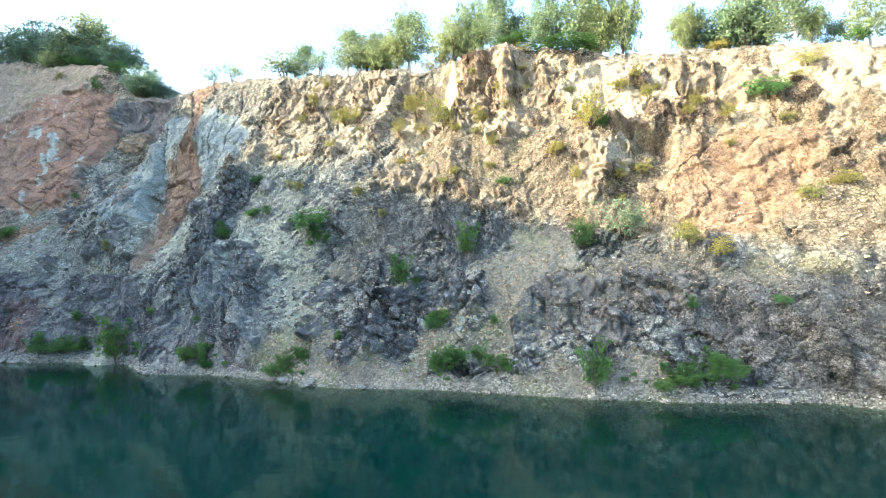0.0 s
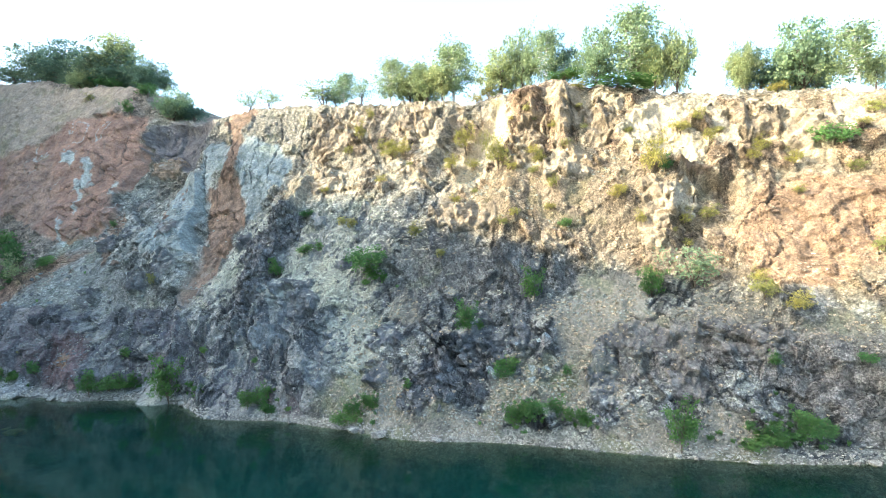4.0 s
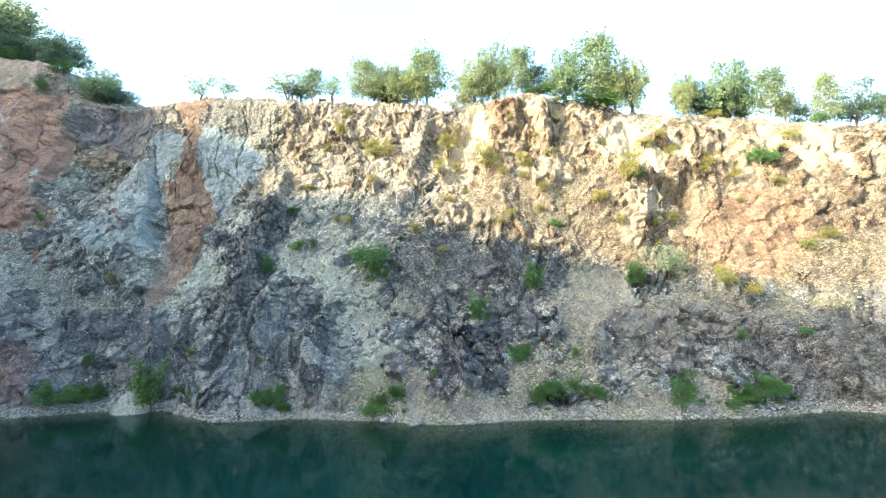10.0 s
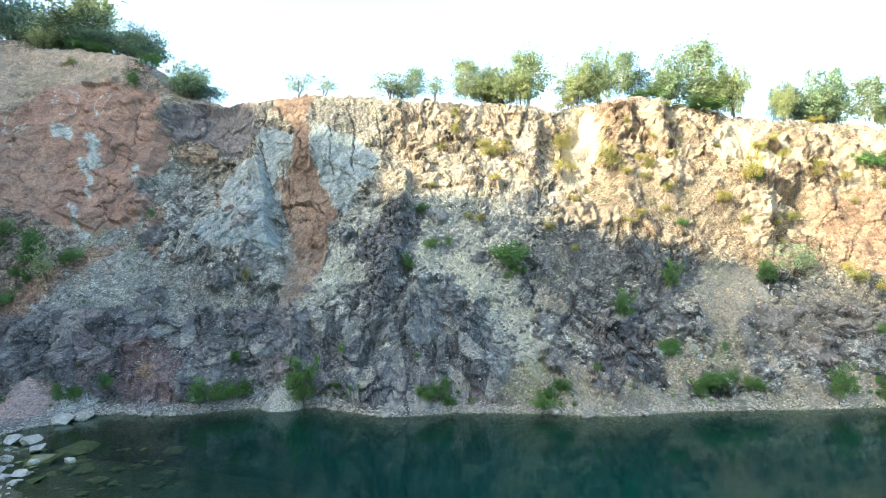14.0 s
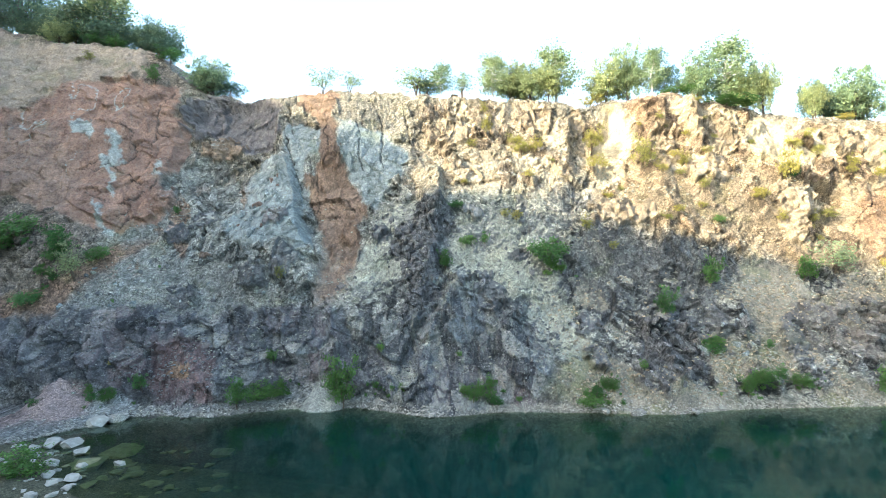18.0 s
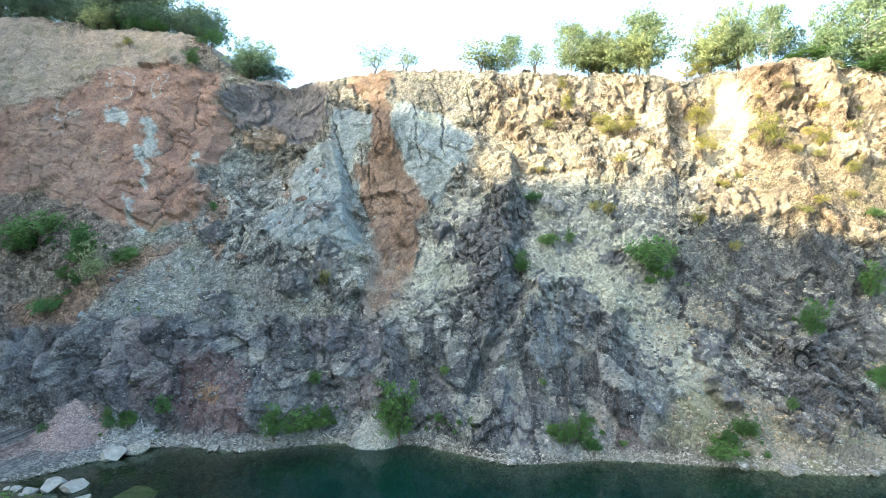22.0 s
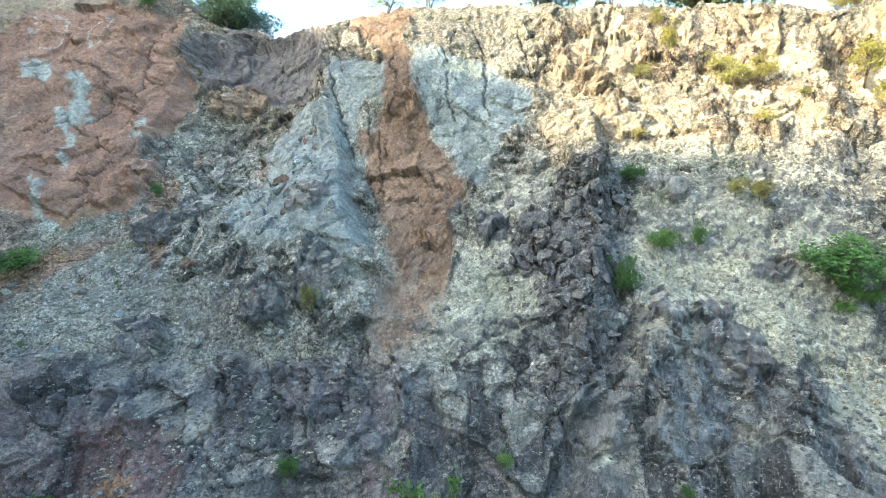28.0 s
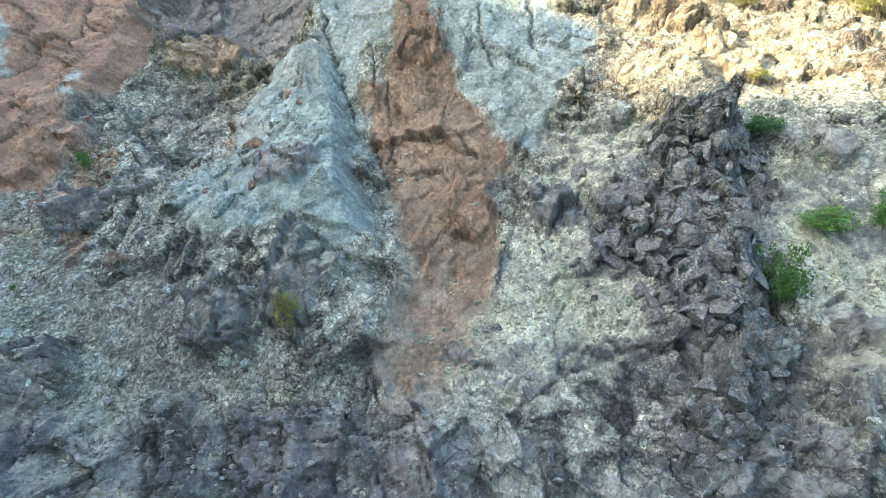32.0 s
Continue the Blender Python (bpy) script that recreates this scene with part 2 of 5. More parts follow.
M_LEAF = plain_material("birch_leaf", (0.28, 0.33, 0.185), 0.6, 0.6, 0.3, True, 0.5)
M_OAK = plain_material("oak_leaf", (0.14, 0.2, 0.14), 0.6, 0.6, 0.3, True, 0.5)
M_OLIVE = plain_material("dry_leaf", (0.25, 0.235, 0.075), 0.7, 0.8, 0.35, True, 0.3)
M_HERB = plain_material("herb_leaf", (0.09, 0.18, 0.055), 0.6, 0.8, 0.35, True, 0.35)
M_WOODS = plain_material("wooded_slope", (0.06, 0.08, 0.03), 0.9, 0.25, 0.4)


def water_material():
    m, n, l, b = material("quarry_water", 0.04)
    deep = n.new("ShaderNodeBsdfDiffuse")
    tex = node(n, "ShaderNodeTexNoise", Scale=0.12, Detail=3.0)
    pos = n.new("ShaderNodeNewGeometry").outputs["Position"]
    l.new(pos, tex.inputs["Vector"])
    l.new(ramp(n, l, tex.outputs[0], [(0.3, (0.0007, 0.016, 0.0145)), (0.7, (0.0014, 0.027, 0.0215))]), deep.inputs[0])
    clear = n.new("ShaderNodeBsdfTransparent")
    clear.inputs[0].default_value = (0.84, 0.93, 0.74, 1)
    shallow = n.new("ShaderNodeAttribute")
    shallow.attribute_name = "shallow"
    body = n.new("ShaderNodeMixShader")
    l.new(shallow.outputs["Fac"], body.inputs[0]), l.new(deep.outputs[0], body.inputs[1]), l.new(clear.outputs[0], body.inputs[2])
    gloss = n.new("ShaderNodeBsdfGlossy")
    gloss.inputs["Roughness"].default_value = 0.06
    gloss.inputs[0].default_value = (0.72, 0.88, 0.84, 1)
    wave = node(n, "ShaderNodeTexNoise", Scale=1.3, Detail=3.0)
    l.new(pos, wave.inputs["Vector"])
    bm = node(n, "ShaderNodeBump", Strength=0.12, Distance=0.05)
    l.new(wave.outputs[0], bm.inputs["Height"]), l.new(bm.outputs[0], gloss.inputs["Normal"])
    fr = n.new("ShaderNodeFresnel")
    fr.inputs[0].default_value = 1.33
    mix = n.new("ShaderNodeMixShader")
    l.new(fr.outputs[0], mix.inputs[0]), l.new(body.outputs[0], mix.inputs[1]), l.new(gloss.outputs[0], mix.inputs[2])
    l.new(mix.outputs[0], n["Material Output"].inputs[0])
    n.remove(b)
    return m


M_WATER = water_material()


# ---- the plan of the cliff: depth of the face (y) at stations along it (x), level by level above the water (z) ----
STATION = [-92, -75, -68, -62, -57, -52, -47, -42, -37, -32, -27, -22, -17, -12, -7, -2, 3, 8, 14, 28]
LEVEL = {
    0: [2, 6, 9.5, 13.5, 19, 28, 26.9, 29.2, 29.2, 26.3, 27.7, 27.2, 26.4, 27.8, 28, 28.2, 29, 31, 28, 26],
    1: [24, 26.8, 27.1, 26.9, 26.9, 28.6, 28.0, 29.8, 29.8, 27.2, 28.3, 27.9, 27.3, 28.5, 28.7, 28.9, 29.6, 31.4, 28.6, 27],
    3: [27, 28.0, 28.2, 27.8, 27.8, 29.2, 29.4, 30.3, 30.3, 29.5, 29.1, 29.3, 30.0, 30.2, 30.2, 30.3, 30.6, 31.5, 30.0, 29.5],
    6: [29, 29.7, 29.9, 29.4, 29.3, 30.1, 31.3, 31.5, 31.0, 30.6, 30.5, 31.2, 31.9, 31.9, 31.8, 32.4, 32.5, 32.3, 32.0, 31.5],
    9: [31, 31.4, 31.2, 31.1, 32.0, 32.1, 32.1, 32.5, 32.2, 32.2, 32.2, 33.1, 34.2, 33.6, 34.6, 34.9, 34.3, 33.6, 33.6, 33],
    12: [33, 33.1, 32.5, 32.3, 34.4, 34.8, 34.0, 35.0, 35.0, 34.5, 34.5, 34.5, 35.1, 35.2, 36.2, 36.2, 36.1, 35.9, 35.6, 35],
    16: [35, 35.3, 35.2, 35.1, 36.5, 38.0, 37.5, 37.7, 37.5, 36.7, 37.0, 37.0, 37.3, 37.2, 37.2, 37.5, 38.1, 37.8, 37.5, 37],
    20: [37, 37.2, 36.8, 37.1, 40.5, 42.2, 40.0, 39.1, 39.0, 38.9, 39.3, 39.7, 40.6, 39.2, 38.7, 38.9, 39.7, 39.3, 39.2, 39],
    24: [38.5, 38.5, 38.5, 39.4, 42.8, 43.8, 42.0, 41.3, 41.3, 41.3, 41.5, 41.8, 42.4, 40.3, 40.7, 41.9, 42.4, 42.4, 42, 42],
    30: [41.5, 41.5, 41.8, 42.8, 45, 46, 45, 44.5, 44.5, 44.5, 44.5, 44.5, 45, 43.5, 44, 45, 45.5, 45.5, 45, 45],
    38: [46, 46, 47, 48, 50, 50, 50, 49, 49, 49, 49, 49, 50, 48, 49, 50, 50, 50, 50, 50],
}
CREST = [(-92, 38.5), (-80, 37), (-72, 34.6), (-65, 33.8), (-61.5, 33.2), (-59.3, 30.6), (-56.5, 28.3), (-52, 27.6), (-48, 27.5), (-42, 27.5), (-35, 27),
         (-30, 26.4), (-22, 25.8), (-19, 25), (-16, 25), (-12.2, 25.2), (-9, 25), (-5.6, 24.1), (1.2, 22.8), (6, 22.3), (14, 20.8), (28, 20.4)]
LV = np.array(list(LEVEL))
GX = np.arange(-92, 28.01, 0.5)
kern = np.exp(-(np.arange(-6, 7) / 2.4) ** 2)
kern /= kern.sum()
COLS = np.array([np.convolve(np.pad(np.interp(GX, STATION, row), 6, mode="edge"), kern, "valid") for row in LEVEL.values()])
CREST_Z = np.convolve(np.pad(np.interp(GX, *zip(*CREST)), 6, mode="edge"), np.exp(-(np.arange(-6, 7) / 0.8) ** 2) / np.exp(-(np.arange(-6, 7) / 0.8) ** 2).sum(), "valid")


def crest_z(x):
    return np.interp(x, GX, CREST_Z)


def face_y(x, z):
    """Depth of the smooth face at arrays x, z."""
    x, z = np.broadcast_arrays(np.asarray(x, float), np.asarray(z, float))
    u = np.clip((x - GX[0]) / 0.5, 0, len(GX) - 1.001)
    i = u.astype(int)
    fx = u - i
    k = np.clip(np.searchsorted(LV, z, side="right") - 1, 0, len(LV) - 2)
    f = np.clip((z - LV[k]) / (LV[k + 1] - LV[k]), 0, 1.5)
    low = COLS[k, i] * (1 - fx) + COLS[k, i + 1] * fx
    top = COLS[k + 1, i] * (1 - fx) + COLS[k + 1, i + 1] * fx
    return low * (1 - f) + top * f


# areas of the face, as outlines in (x, z)
AREA = {}
AREA["dark_foot"] = [(-64.7, 6.5), (-59.7, 6.8), (-55.4, 7.1), (-47.5, 7.6), (-39.6, 7.0), (-34.6, 6.1), (-33.0, 10.0), (-29.8, 8.6), (-27.3, 6.5), (-25.9, 7.3), (-23.2, 6.2), (-23.4, 3.5), (-25.1, 0.4), (-30.4, 0.2), (-34.5, 0.6), (-36.7, 1.4), (-42.5, 1.8), (-46.0, 1.1), (-50.7, 0.5), (-55.6, 2.0), (-62.0, 2.5)]
AREA["purple"] = [(-52.2, 4.9), (-48.9, 4.8), (-47.3, 3.1), (-47.0, 0.9), (-50.7, 0.5), (-52.4, 1.9)]
AREA["block_heap"] = [(-17.6, 5.7), (-13.9, 5.4), (-13.3, 2.3), (-16.6, 1.0), (-18.1, 1.4)]
AREA["slate"] = [(-17.4, 11.2), (-12.1, 11.6), (-7.9, 9.7), (-9.0, 7.5), (-12.6, 6.0), (-16.3, 6.0), (-18.2, 7.7)]
AREA["slate_low"] = [(-14.7, 6.0), (-9.5, 5.9), (-9.0, 2.9), (-12.9, 2.6)]
AREA["grey_foot"] = [(-6.0, 6.2), (-0.4, 6.8), (4.8, 6.0), (12.2, 6.5), (10.2, 0.1), (8.0, -0.0), (5.1, 1.7), (3.1, 3.0), (0.8, 4.6), (-3.1, 3.3), (-5.7, 3.0)]
AREA["pale_scree"] = [(-7.9, 9.7), (-4.0, 9.1), (-4.2, 6.6), (-7.6, 5.5), (-8.6, 7.1)]
AREA["talus"] = [(-30.1, 13.6), (-24.8, 13.8), (-21.4, 11.5), (-22.9, 7.3), (-20.4, 5.6), (-22.2, 2.1), (-24.8, 4.8), (-25.3, 7.3), (-31.1, 8.0), (-30.9, 12.1)]
AREA["grey_scree"] = [(-58.6, 11.5), (-47.5, 10.6), (-45.0, 9.4), (-42.5, 7.4), (-55.4, 7.1), (-60.2, 7.2)]
AREA["red_soil"] = [(-65.9, 8.2), (-61.4, 8.9), (-58.5, 11.9), (-55.6, 12.7), (-57.5, 10.4), (-59.7, 6.8), (-64.7, 6.5)]
AREA["orange_face"] = [(2.9, 14.9), (6.8, 16.1), (10.6, 15.4), (9.7, 11.4), (7.5, 9.4), (4.7, 8.3), (1.7, 9.6), (1.5, 11.7)]
AREA["ochre"] = [(-19.0, 22.7), (-13.3, 24.3), (17.4, 20.1), (12.8, 8.1), (8.5, 8.2), (1.7, 9.1), (-3.7, 9.7), (-12.0, 12.1), (-18.4, 14.2)]
AREA["cream"] = [(-33.6, 25.8), (-21.0, 25.4), (-19.7, 18.6), (-21.8, 15.8), (-29.6, 16.0), (-35.2, 16.8), (-33.9, 19.5)]
AREA["sand_chute"] = [(-18.2, 18.6), (-16.2, 24.5), (-14.6, 24.9), (-14.5, 20.7), (-16.5, 16.2), (-18.4, 16.8)]
AREA["sand_slip"] = [(-6.1, 20.0), (-2.7, 22.7), (-0.4, 18.8), (-0.6, 16.2), (-3.1, 17.8)]
AREA["crest_knob"] = [(-14.3, 25.1), (-12.7, 25.5), (-10.7, 25.1), (-11.6, 21.4), (-13.3, 20.4)]
AREA["dyke"] = [(-46.4, 27.9), (-45.6, 28.8), (-41.6, 27.4), (-41.5, 24.4), (-41.4, 22.2), (-40.6, 19.7), (-39.6, 17.6), (-37.9, 15.2), (-38.0, 14.2), (-38.6, 13.3), (-38.2, 11.9), (-38.4, 10.6), (-39.0, 8.8), (-39.7, 7.5), (-41.3, 7.4), (-41.2, 8.8), (-40.9, 10.9), (-41.6, 12.9), (-42.5, 15.1), (-43.6, 17.2), (-43.9, 18.4), (-42.6, 18.5), (-42.5, 19.9), (-42.9, 22.0), (-43.2, 23.8), (-44.4, 25.3), (-45.9, 26.0)]
AREA["blue_tooth"] = [(-47.1, 19.8), (-45.9, 20.2), (-44.9, 17.6), (-43.8, 15.1), (-42.3, 13.2), (-42.2, 12.0), (-43.5, 11.7), (-44.7, 12.3), (-46.0, 11.8), (-48.1, 12.1), (-50.0, 13.7), (-49.2, 15.4), (-49.5, 18.1), (-48.5, 19.7)]
AREA["blue_cap"] = [(-46.6, 23.6), (-44.7, 23.7), (-42.8, 22.5), (-42.5, 20.3), (-44.0, 19.8), (-44.1, 17.6), (-42.6, 15.1), (-43.6, 15.1), (-44.9, 17.6), (-45.9, 20.4)]
AREA["blue_wall"] = [(-41.1, 21.4), (-41.2, 23.6), (-37.3, 22.6), (-34.8, 20.7), (-34.4, 19.6), (-35.7, 17.3), (-37.1, 14.8), (-38.0, 15.5), (-39.6, 17.9)]
AREA["recess"] = [(-57.1, 25.4), (-55.7, 27.9), (-49.5, 27.7), (-47.6, 26.6), (-46.9, 23.1), (-47.8, 21.0), (-51.0, 21.1), (-53.9, 23.1), (-55.2, 23.1)]
AREA["rib"] = [(-32.8, 15.0), (-31.1, 15.0), (-30.5, 13.9), (-30.8, 11.6), (-31.7, 10.1), (-32.0, 9.4), (-31.6, 9.0), (-32.1, 7.6), (-33.3, 6.6), (-34.3, 6.2), (-34.3, 7.1), (-33.8, 8.5), (-34.6, 8.4), (-34.4, 9.8), (-35.6, 10.8), (-35.6, 11.9), (-34.8, 13.0), (-33.7, 13.9)]
AREA["pale_slope"] = [(-35.4, 16.0), (-33.1, 14.6), (-34.8, 13.0), (-35.6, 11.9), (-35.6, 10.8), (-34.4, 9.8), (-34.6, 8.4), (-36.1, 7.5), (-39.8, 7.2), (-39.5, 8.3), (-38.6, 9.8), (-37.7, 11.1), (-37.3, 12.5), (-36.9, 15.0)]
AREA["sun_spur"] = [(-31.9, 18.9), (-31.1, 16.6), (-30.9, 15.2), (-33.1, 14.6), (-34.0, 15.8), (-34.6, 16.7)]
AREA["smooth_red"] = [(-72.2, 17.5), (-75.6, 24.1), (-71.1, 24.9), (-67.3, 23.6), (-63.0, 18.2), (-63.0, 14.7), (-68.7, 16.8)]
AREA["vein_a"] = [(-66.1, 24.3), (-64.5, 24.5), (-63.5, 22.8), (-63.8, 22.1), (-65.1, 22.9)]
AREA["vein_b"] = [(-62.7, 23.5), (-62.1, 23.3), (-60.6, 20.2), (-61.4, 19.8), (-62.1, 19.5), (-62.4, 20.8), (-61.9, 21.1)]
AREA["vein_c"] = [(-61.6, 20.1), (-61.1, 20.0), (-59.9, 16.5), (-60.3, 16.7)]
AREA["vein_d"] = [(-61.7, 16.8), (-60.6, 15.5), (-59.8, 13.8), (-58.4, 13.4), (-58.6, 13.1), (-59.8, 13.2)]
AREA["vein_e"] = [(-58.4, 20.3), (-57.8, 20.0), (-57.0, 18.3), (-57.4, 18.3)]
AREA["pink_heap"] = [(-58.4, 1.9), (-57.1, 2.6), (-55.6, 1.6), (-54.4, 0.4), (-57.6, 0.3), (-58.6, 0.7)]
AREA["tan_cap"] = [(-92.0, 26.0), (-92.0, 38.5), (-83.8, 37.5), (-74.2, 34.6), (-63.0, 33.8), (-61.1, 29.8), (-63.3, 30.0), (-68.4, 29.1), (-71.3, 26.2), (-76.2, 25.1)]
AREA["red_hill"] = [(-68.5, 16.5), (-84.0, 15.5), (-88.0, 25.0), (-71.0, 25.8), (-68.4, 29.1), (-63.3, 30.0), (-61.5, 29.1), (-58.4, 29.1), (-57.8, 25.7), (-56.7, 23.6), (-56.3, 21.4), (-56.4, 19.3), (-57.1, 18.1), (-56.9, 16.6), (-55.6, 15.3), (-56.0, 14.0), (-58.4, 13.3)]
AREA["mint"] = [(-32.9, 4.02), (-32.26, 4.54), (-32.16, 4.3), (-32.65, 3.71)]
AREA["rust"] = [(-50.73, 2.46), (-50.47, 3.34), (-49.16, 3.07), (-49.01, 1.93), (-50.04, 2.07)]
AREA["gravel_cone"] = [(-41.32, 0.33), (-39.76, 2.1), (-39.0, 0.5)]

# named joints that cut the face, and shade lines under ledges, as lines in (x, z)
JOINTS = []


def joint(*points):
    JOINTS.append(points)


joint((-63.6, 19.5), (-62.5, 19.5), (-61.7, 20.0))
joint((-59.0, 14.7), (-58.3, 15.4), (-57.3, 17.9))
joint((-62.0, 16.8), (-59.7, 15.9), (-58.3, 16.2), (-57.2, 18.1))
joint((-58.8, 28.2), (-59.3, 25.6), (-59.0, 23.4), (-58.2, 23.0))
joint((-59.0, 23.4), (-59.0, 20.9), (-58.7, 19.3))
joint((-62.8, 24.2), (-60.9, 23.4), (-60.1, 21.2), (-60.5, 20.1))
joint((-58.6, 13.4), (-58.3, 14.7))
joint((-57.0, 26.0), (-55.6, 28.1))
joint((-47.7, 27.3), (-46.3, 22.4), (-45.0, 19.2), (-43.8, 16.8))
joint((-45.1, 18.8), (-44.5, 17.2), (-43.3, 15.8), (-42.2, 13.8))
joint((-46.2, 14.3), (-45.1, 13.8), (-44.5, 14.7), (-44.7, 15.0))
joint((-47.3, 18.0), (-46.1, 18.0), (-46.5, 18.9))
joint((-42.5, 23.0), (-41.9, 20.9), (-40.4, 19.6))
joint((-41.1, 15.8), (-39.8, 15.7), (-38.8, 15.0))
joint((-42.8, 18.1), (-42.2, 15.7), (-42.1, 14.8))
joint((-43.6, 20.1), (-43.0, 17.3))
joint((-37.2, 23.2), (-37.0, 19.9), (-36.7, 18.5))
joint((-39.4, 23.4), (-38.9, 19.9), (-38.6, 18.4))
joint((-38.4, 26.3), (-37.1, 23.2))
joint((-35.2, 25.1), (-34.4, 21.4))
joint((-45.9, 3.6), (-45.4, 3.9), (-44.5, 4.1))
joint((-47.6, 6.6), (-47.1, 5.1), (-45.8, 3.4))
joint((-46.0, 6.8), (-45.1, 7.3), (-42.6, 7.3))
joint((-42.2, 6.6), (-40.2, 6.5))
joint((-42.1, 7.0), (-41.4, 6.5), (-40.2, 7.2))
joint((-47.4, 3.5), (-47.2, 4.6), (-47.2, 5.4))
joint((-34.3, 6.5), (-33.7, 5.1), (-33.6, 3.6))
joint((-36.0, 5.5), (-35.7, 4.5))
joint((-32.9, 9.0), (-33.7, 7.6), (-34.1, 6.2))
joint((-41.4, 14.3), (-40.3, 14.5))
joint((-45.4, 6.3), (-42.1, 6.3))
joint((-43.8, 6.4), (-43.2, 4.5))
joint((-31.1, 7.7), (-31.3, 6.5), (-30.9, 5.6))
joint((1.1, 11.2), (2.0, 12.7), (4.7, 15.0))
joint((-5.1, 6.7), (-1.9, 6.9))
joint((0.5, 5.5), (1.8, 6.1), (3.6, 5.6))
joint((1.3, 4.7), (3.1, 5.5))
joint((-3.9, 5.4), (-3.5, 3.6))
joint((6.3, 18.2), (8.4, 18.5))
joint((-9.0, 23.5), (-8.6, 19.9))
joint((-11.2, 24.0), (-10.7, 19.3))
joint((-31.0, 19.9), (-28.5, 20.9))
joint((-75.5, 25.6), (-71.9, 26.5))
joint((-63.8, 19.5), (-62.0, 20.5), (-58.6, 18.0))
joint((-45.8, 7.3), (-44.6, 4.9))
joint((-47.9, 7.3), (-46.5, 3.9))
joint((-53.0, 4.1), (-52.7, 5.9), (-50.4, 6.4))
joint((-56.9, 3.6), (-56.2, 4.9))
joint((-45.5, 22.2), (-46.8, 26.3))
joint((-32.2, 20.9), (-30.0, 18.3))
joint((-38.8, 25.3), (-39.1, 23.1))
joint((-28.3, 21.8), (-26.7, 19.4))
joint((-46.0, 3.1), (-43.9, 3.9))
joint((-34.6, 4.8), (-31.9, 7.6))

# single outcrops of firm rock: x, z, half width, half height, lean in degrees, mineral
OUTCROPS = []


def outcrop(*numbers):
    OUTCROPS.append(numbers)


outcrop(-53.6, 13.2, 1.1, 0.7, 30, "rib")
outcrop(-51.8, 14.5, 1.4, 0.8, 35, "rib")
outcrop(-50.8, 11.2, 0.8, 0.2, 5, "dyke")
outcrop(-46.0, 9.4, 1.3, 0.9, -10, "slate")
outcrop(-51.1, 8.0, 1.1, 0.8, -30, "rib")
outcrop(-52.1, 8.8, 0.4, 0.4, 0, "rib")
outcrop(-43.9, 10.7, 1.1, 1.2, 60, "slate")
outcrop(-39.3, 8.7, 0.5, 0.3, 0, "rib")
outcrop(-39.1, 12.9, 0.7, 1.2, -70, "dyke")
outcrop(-36.4, 12.6, 0.7, 0.8, 50, "rib")
outcrop(-45.2, 13.9, 1.1, 0.7, -20, "recess")
outcrop(-29.2, 14.2, 0.6, 0.4, -10, "grey")
outcrop(-28.5, 13.6, 0.5, 0.4, -10, "grey")
outcrop(-24.9, 14.1, 0.5, 1.3, -60, "slate")
outcrop(-25.3, 10.6, 0.8, 0.4, 20, "slate")
outcrop(-27.9, 7.5, 1.4, 1.1, -50, "slate")
outcrop(-31.7, 8.6, 0.5, 0.4, 0, "blue")
outcrop(-29.9, 9.0, 0.6, 0.8, 60, "slate")
outcrop(-28.2, 9.0, 0.6, 0.5, 40, "slate")
outcrop(-43.2, 6.0, 1.3, 1.0, 0, "violet_foot")
outcrop(-51.6, 5.1, 1.4, 0.9, 30, "violet_foot")
outcrop(-47.9, 4.7, 0.9, 0.6, 0, "gravel")
outcrop(-32.5, 5.5, 0.9, 1.2, 60, "foot_sheen")
outcrop(-29.9, 5.0, 1.3, 0.8, 60, "foot_sheen")
outcrop(-40.3, 5.6, 0.9, 1.4, 80, "violet_foot")
outcrop(-41.2, 19.8, 0.9, 1.0, 0, "dyke")
outcrop(-55.3, 25.8, 1.9, 2.3, 0, "recess")
outcrop(-52.6, 21.6, 1.8, 1.3, 10, "brown")
outcrop(-56.7, 16.2, 1.7, 1.4, 40, "red_hill")
outcrop(-20.6, 3.1, 1.0, 0.7, 0, "rib")
outcrop(-21.0, 5.4, 1.2, 0.7, 20, "rib")
outcrop(-6.5, 4.0, 0.8, 1.9, 85, "slate")
outcrop(-6.2, 5.4, 0.6, 0.6, 0, "rib")
outcrop(-9.0, 22.5, 1.1, 2.1, 60, "knob")
outcrop(-12.0, 20.4, 1.3, 2.2, 70, "knob")
outcrop(-8.6, 17.5, 1.9, 1.2, 30, "knob")
outcrop(-3.2, 13.7, 1.2, 2.3, 80, "knob")
outcrop(-23.7, 19.2, 0.8, 0.6, 0, "cream")
outcrop(-25.0, 18.7, 0.4, 0.7, 0, "cream")
outcrop(-0.2, 16.5, 1.1, 0.4, 10, "dyke")
outcrop(-6.6, 20.8, 1.0, 1.7, -60, "knob")
outcrop(3.8, 20.2, 1.7, 1.5, 20, "knob")
outcrop(6.4, 19.0, 1.2, 1.1, 10, "knob")
outcrop(-30.8, 22.5, 2.1, 1.7, 50, "knob")
outcrop(-4.2, 5.7, 1.5, 0.9, -20, "grey_foot")
outcrop(1.9, 5.5, 1.7, 0.9, -10, "grey_foot")
outcrop(-1.8, 3.6, 1.0, 1.1, 60, "grey_foot")
outcrop(-12.0, 5.5, 1.9, 1.2, -40, "slate")
outcrop(-16.5, 14.0, 2.6, 1.1, -20, "rubble")
outcrop(-30.2, 18.0, 1.1, 1.2, 0, "knob")
outcrop(-1.4, 14.5, 0.9, 1.4, 80, "cream")
outcrop(-14.7, 6.1, 1.3, 1.4, 60, "slate")
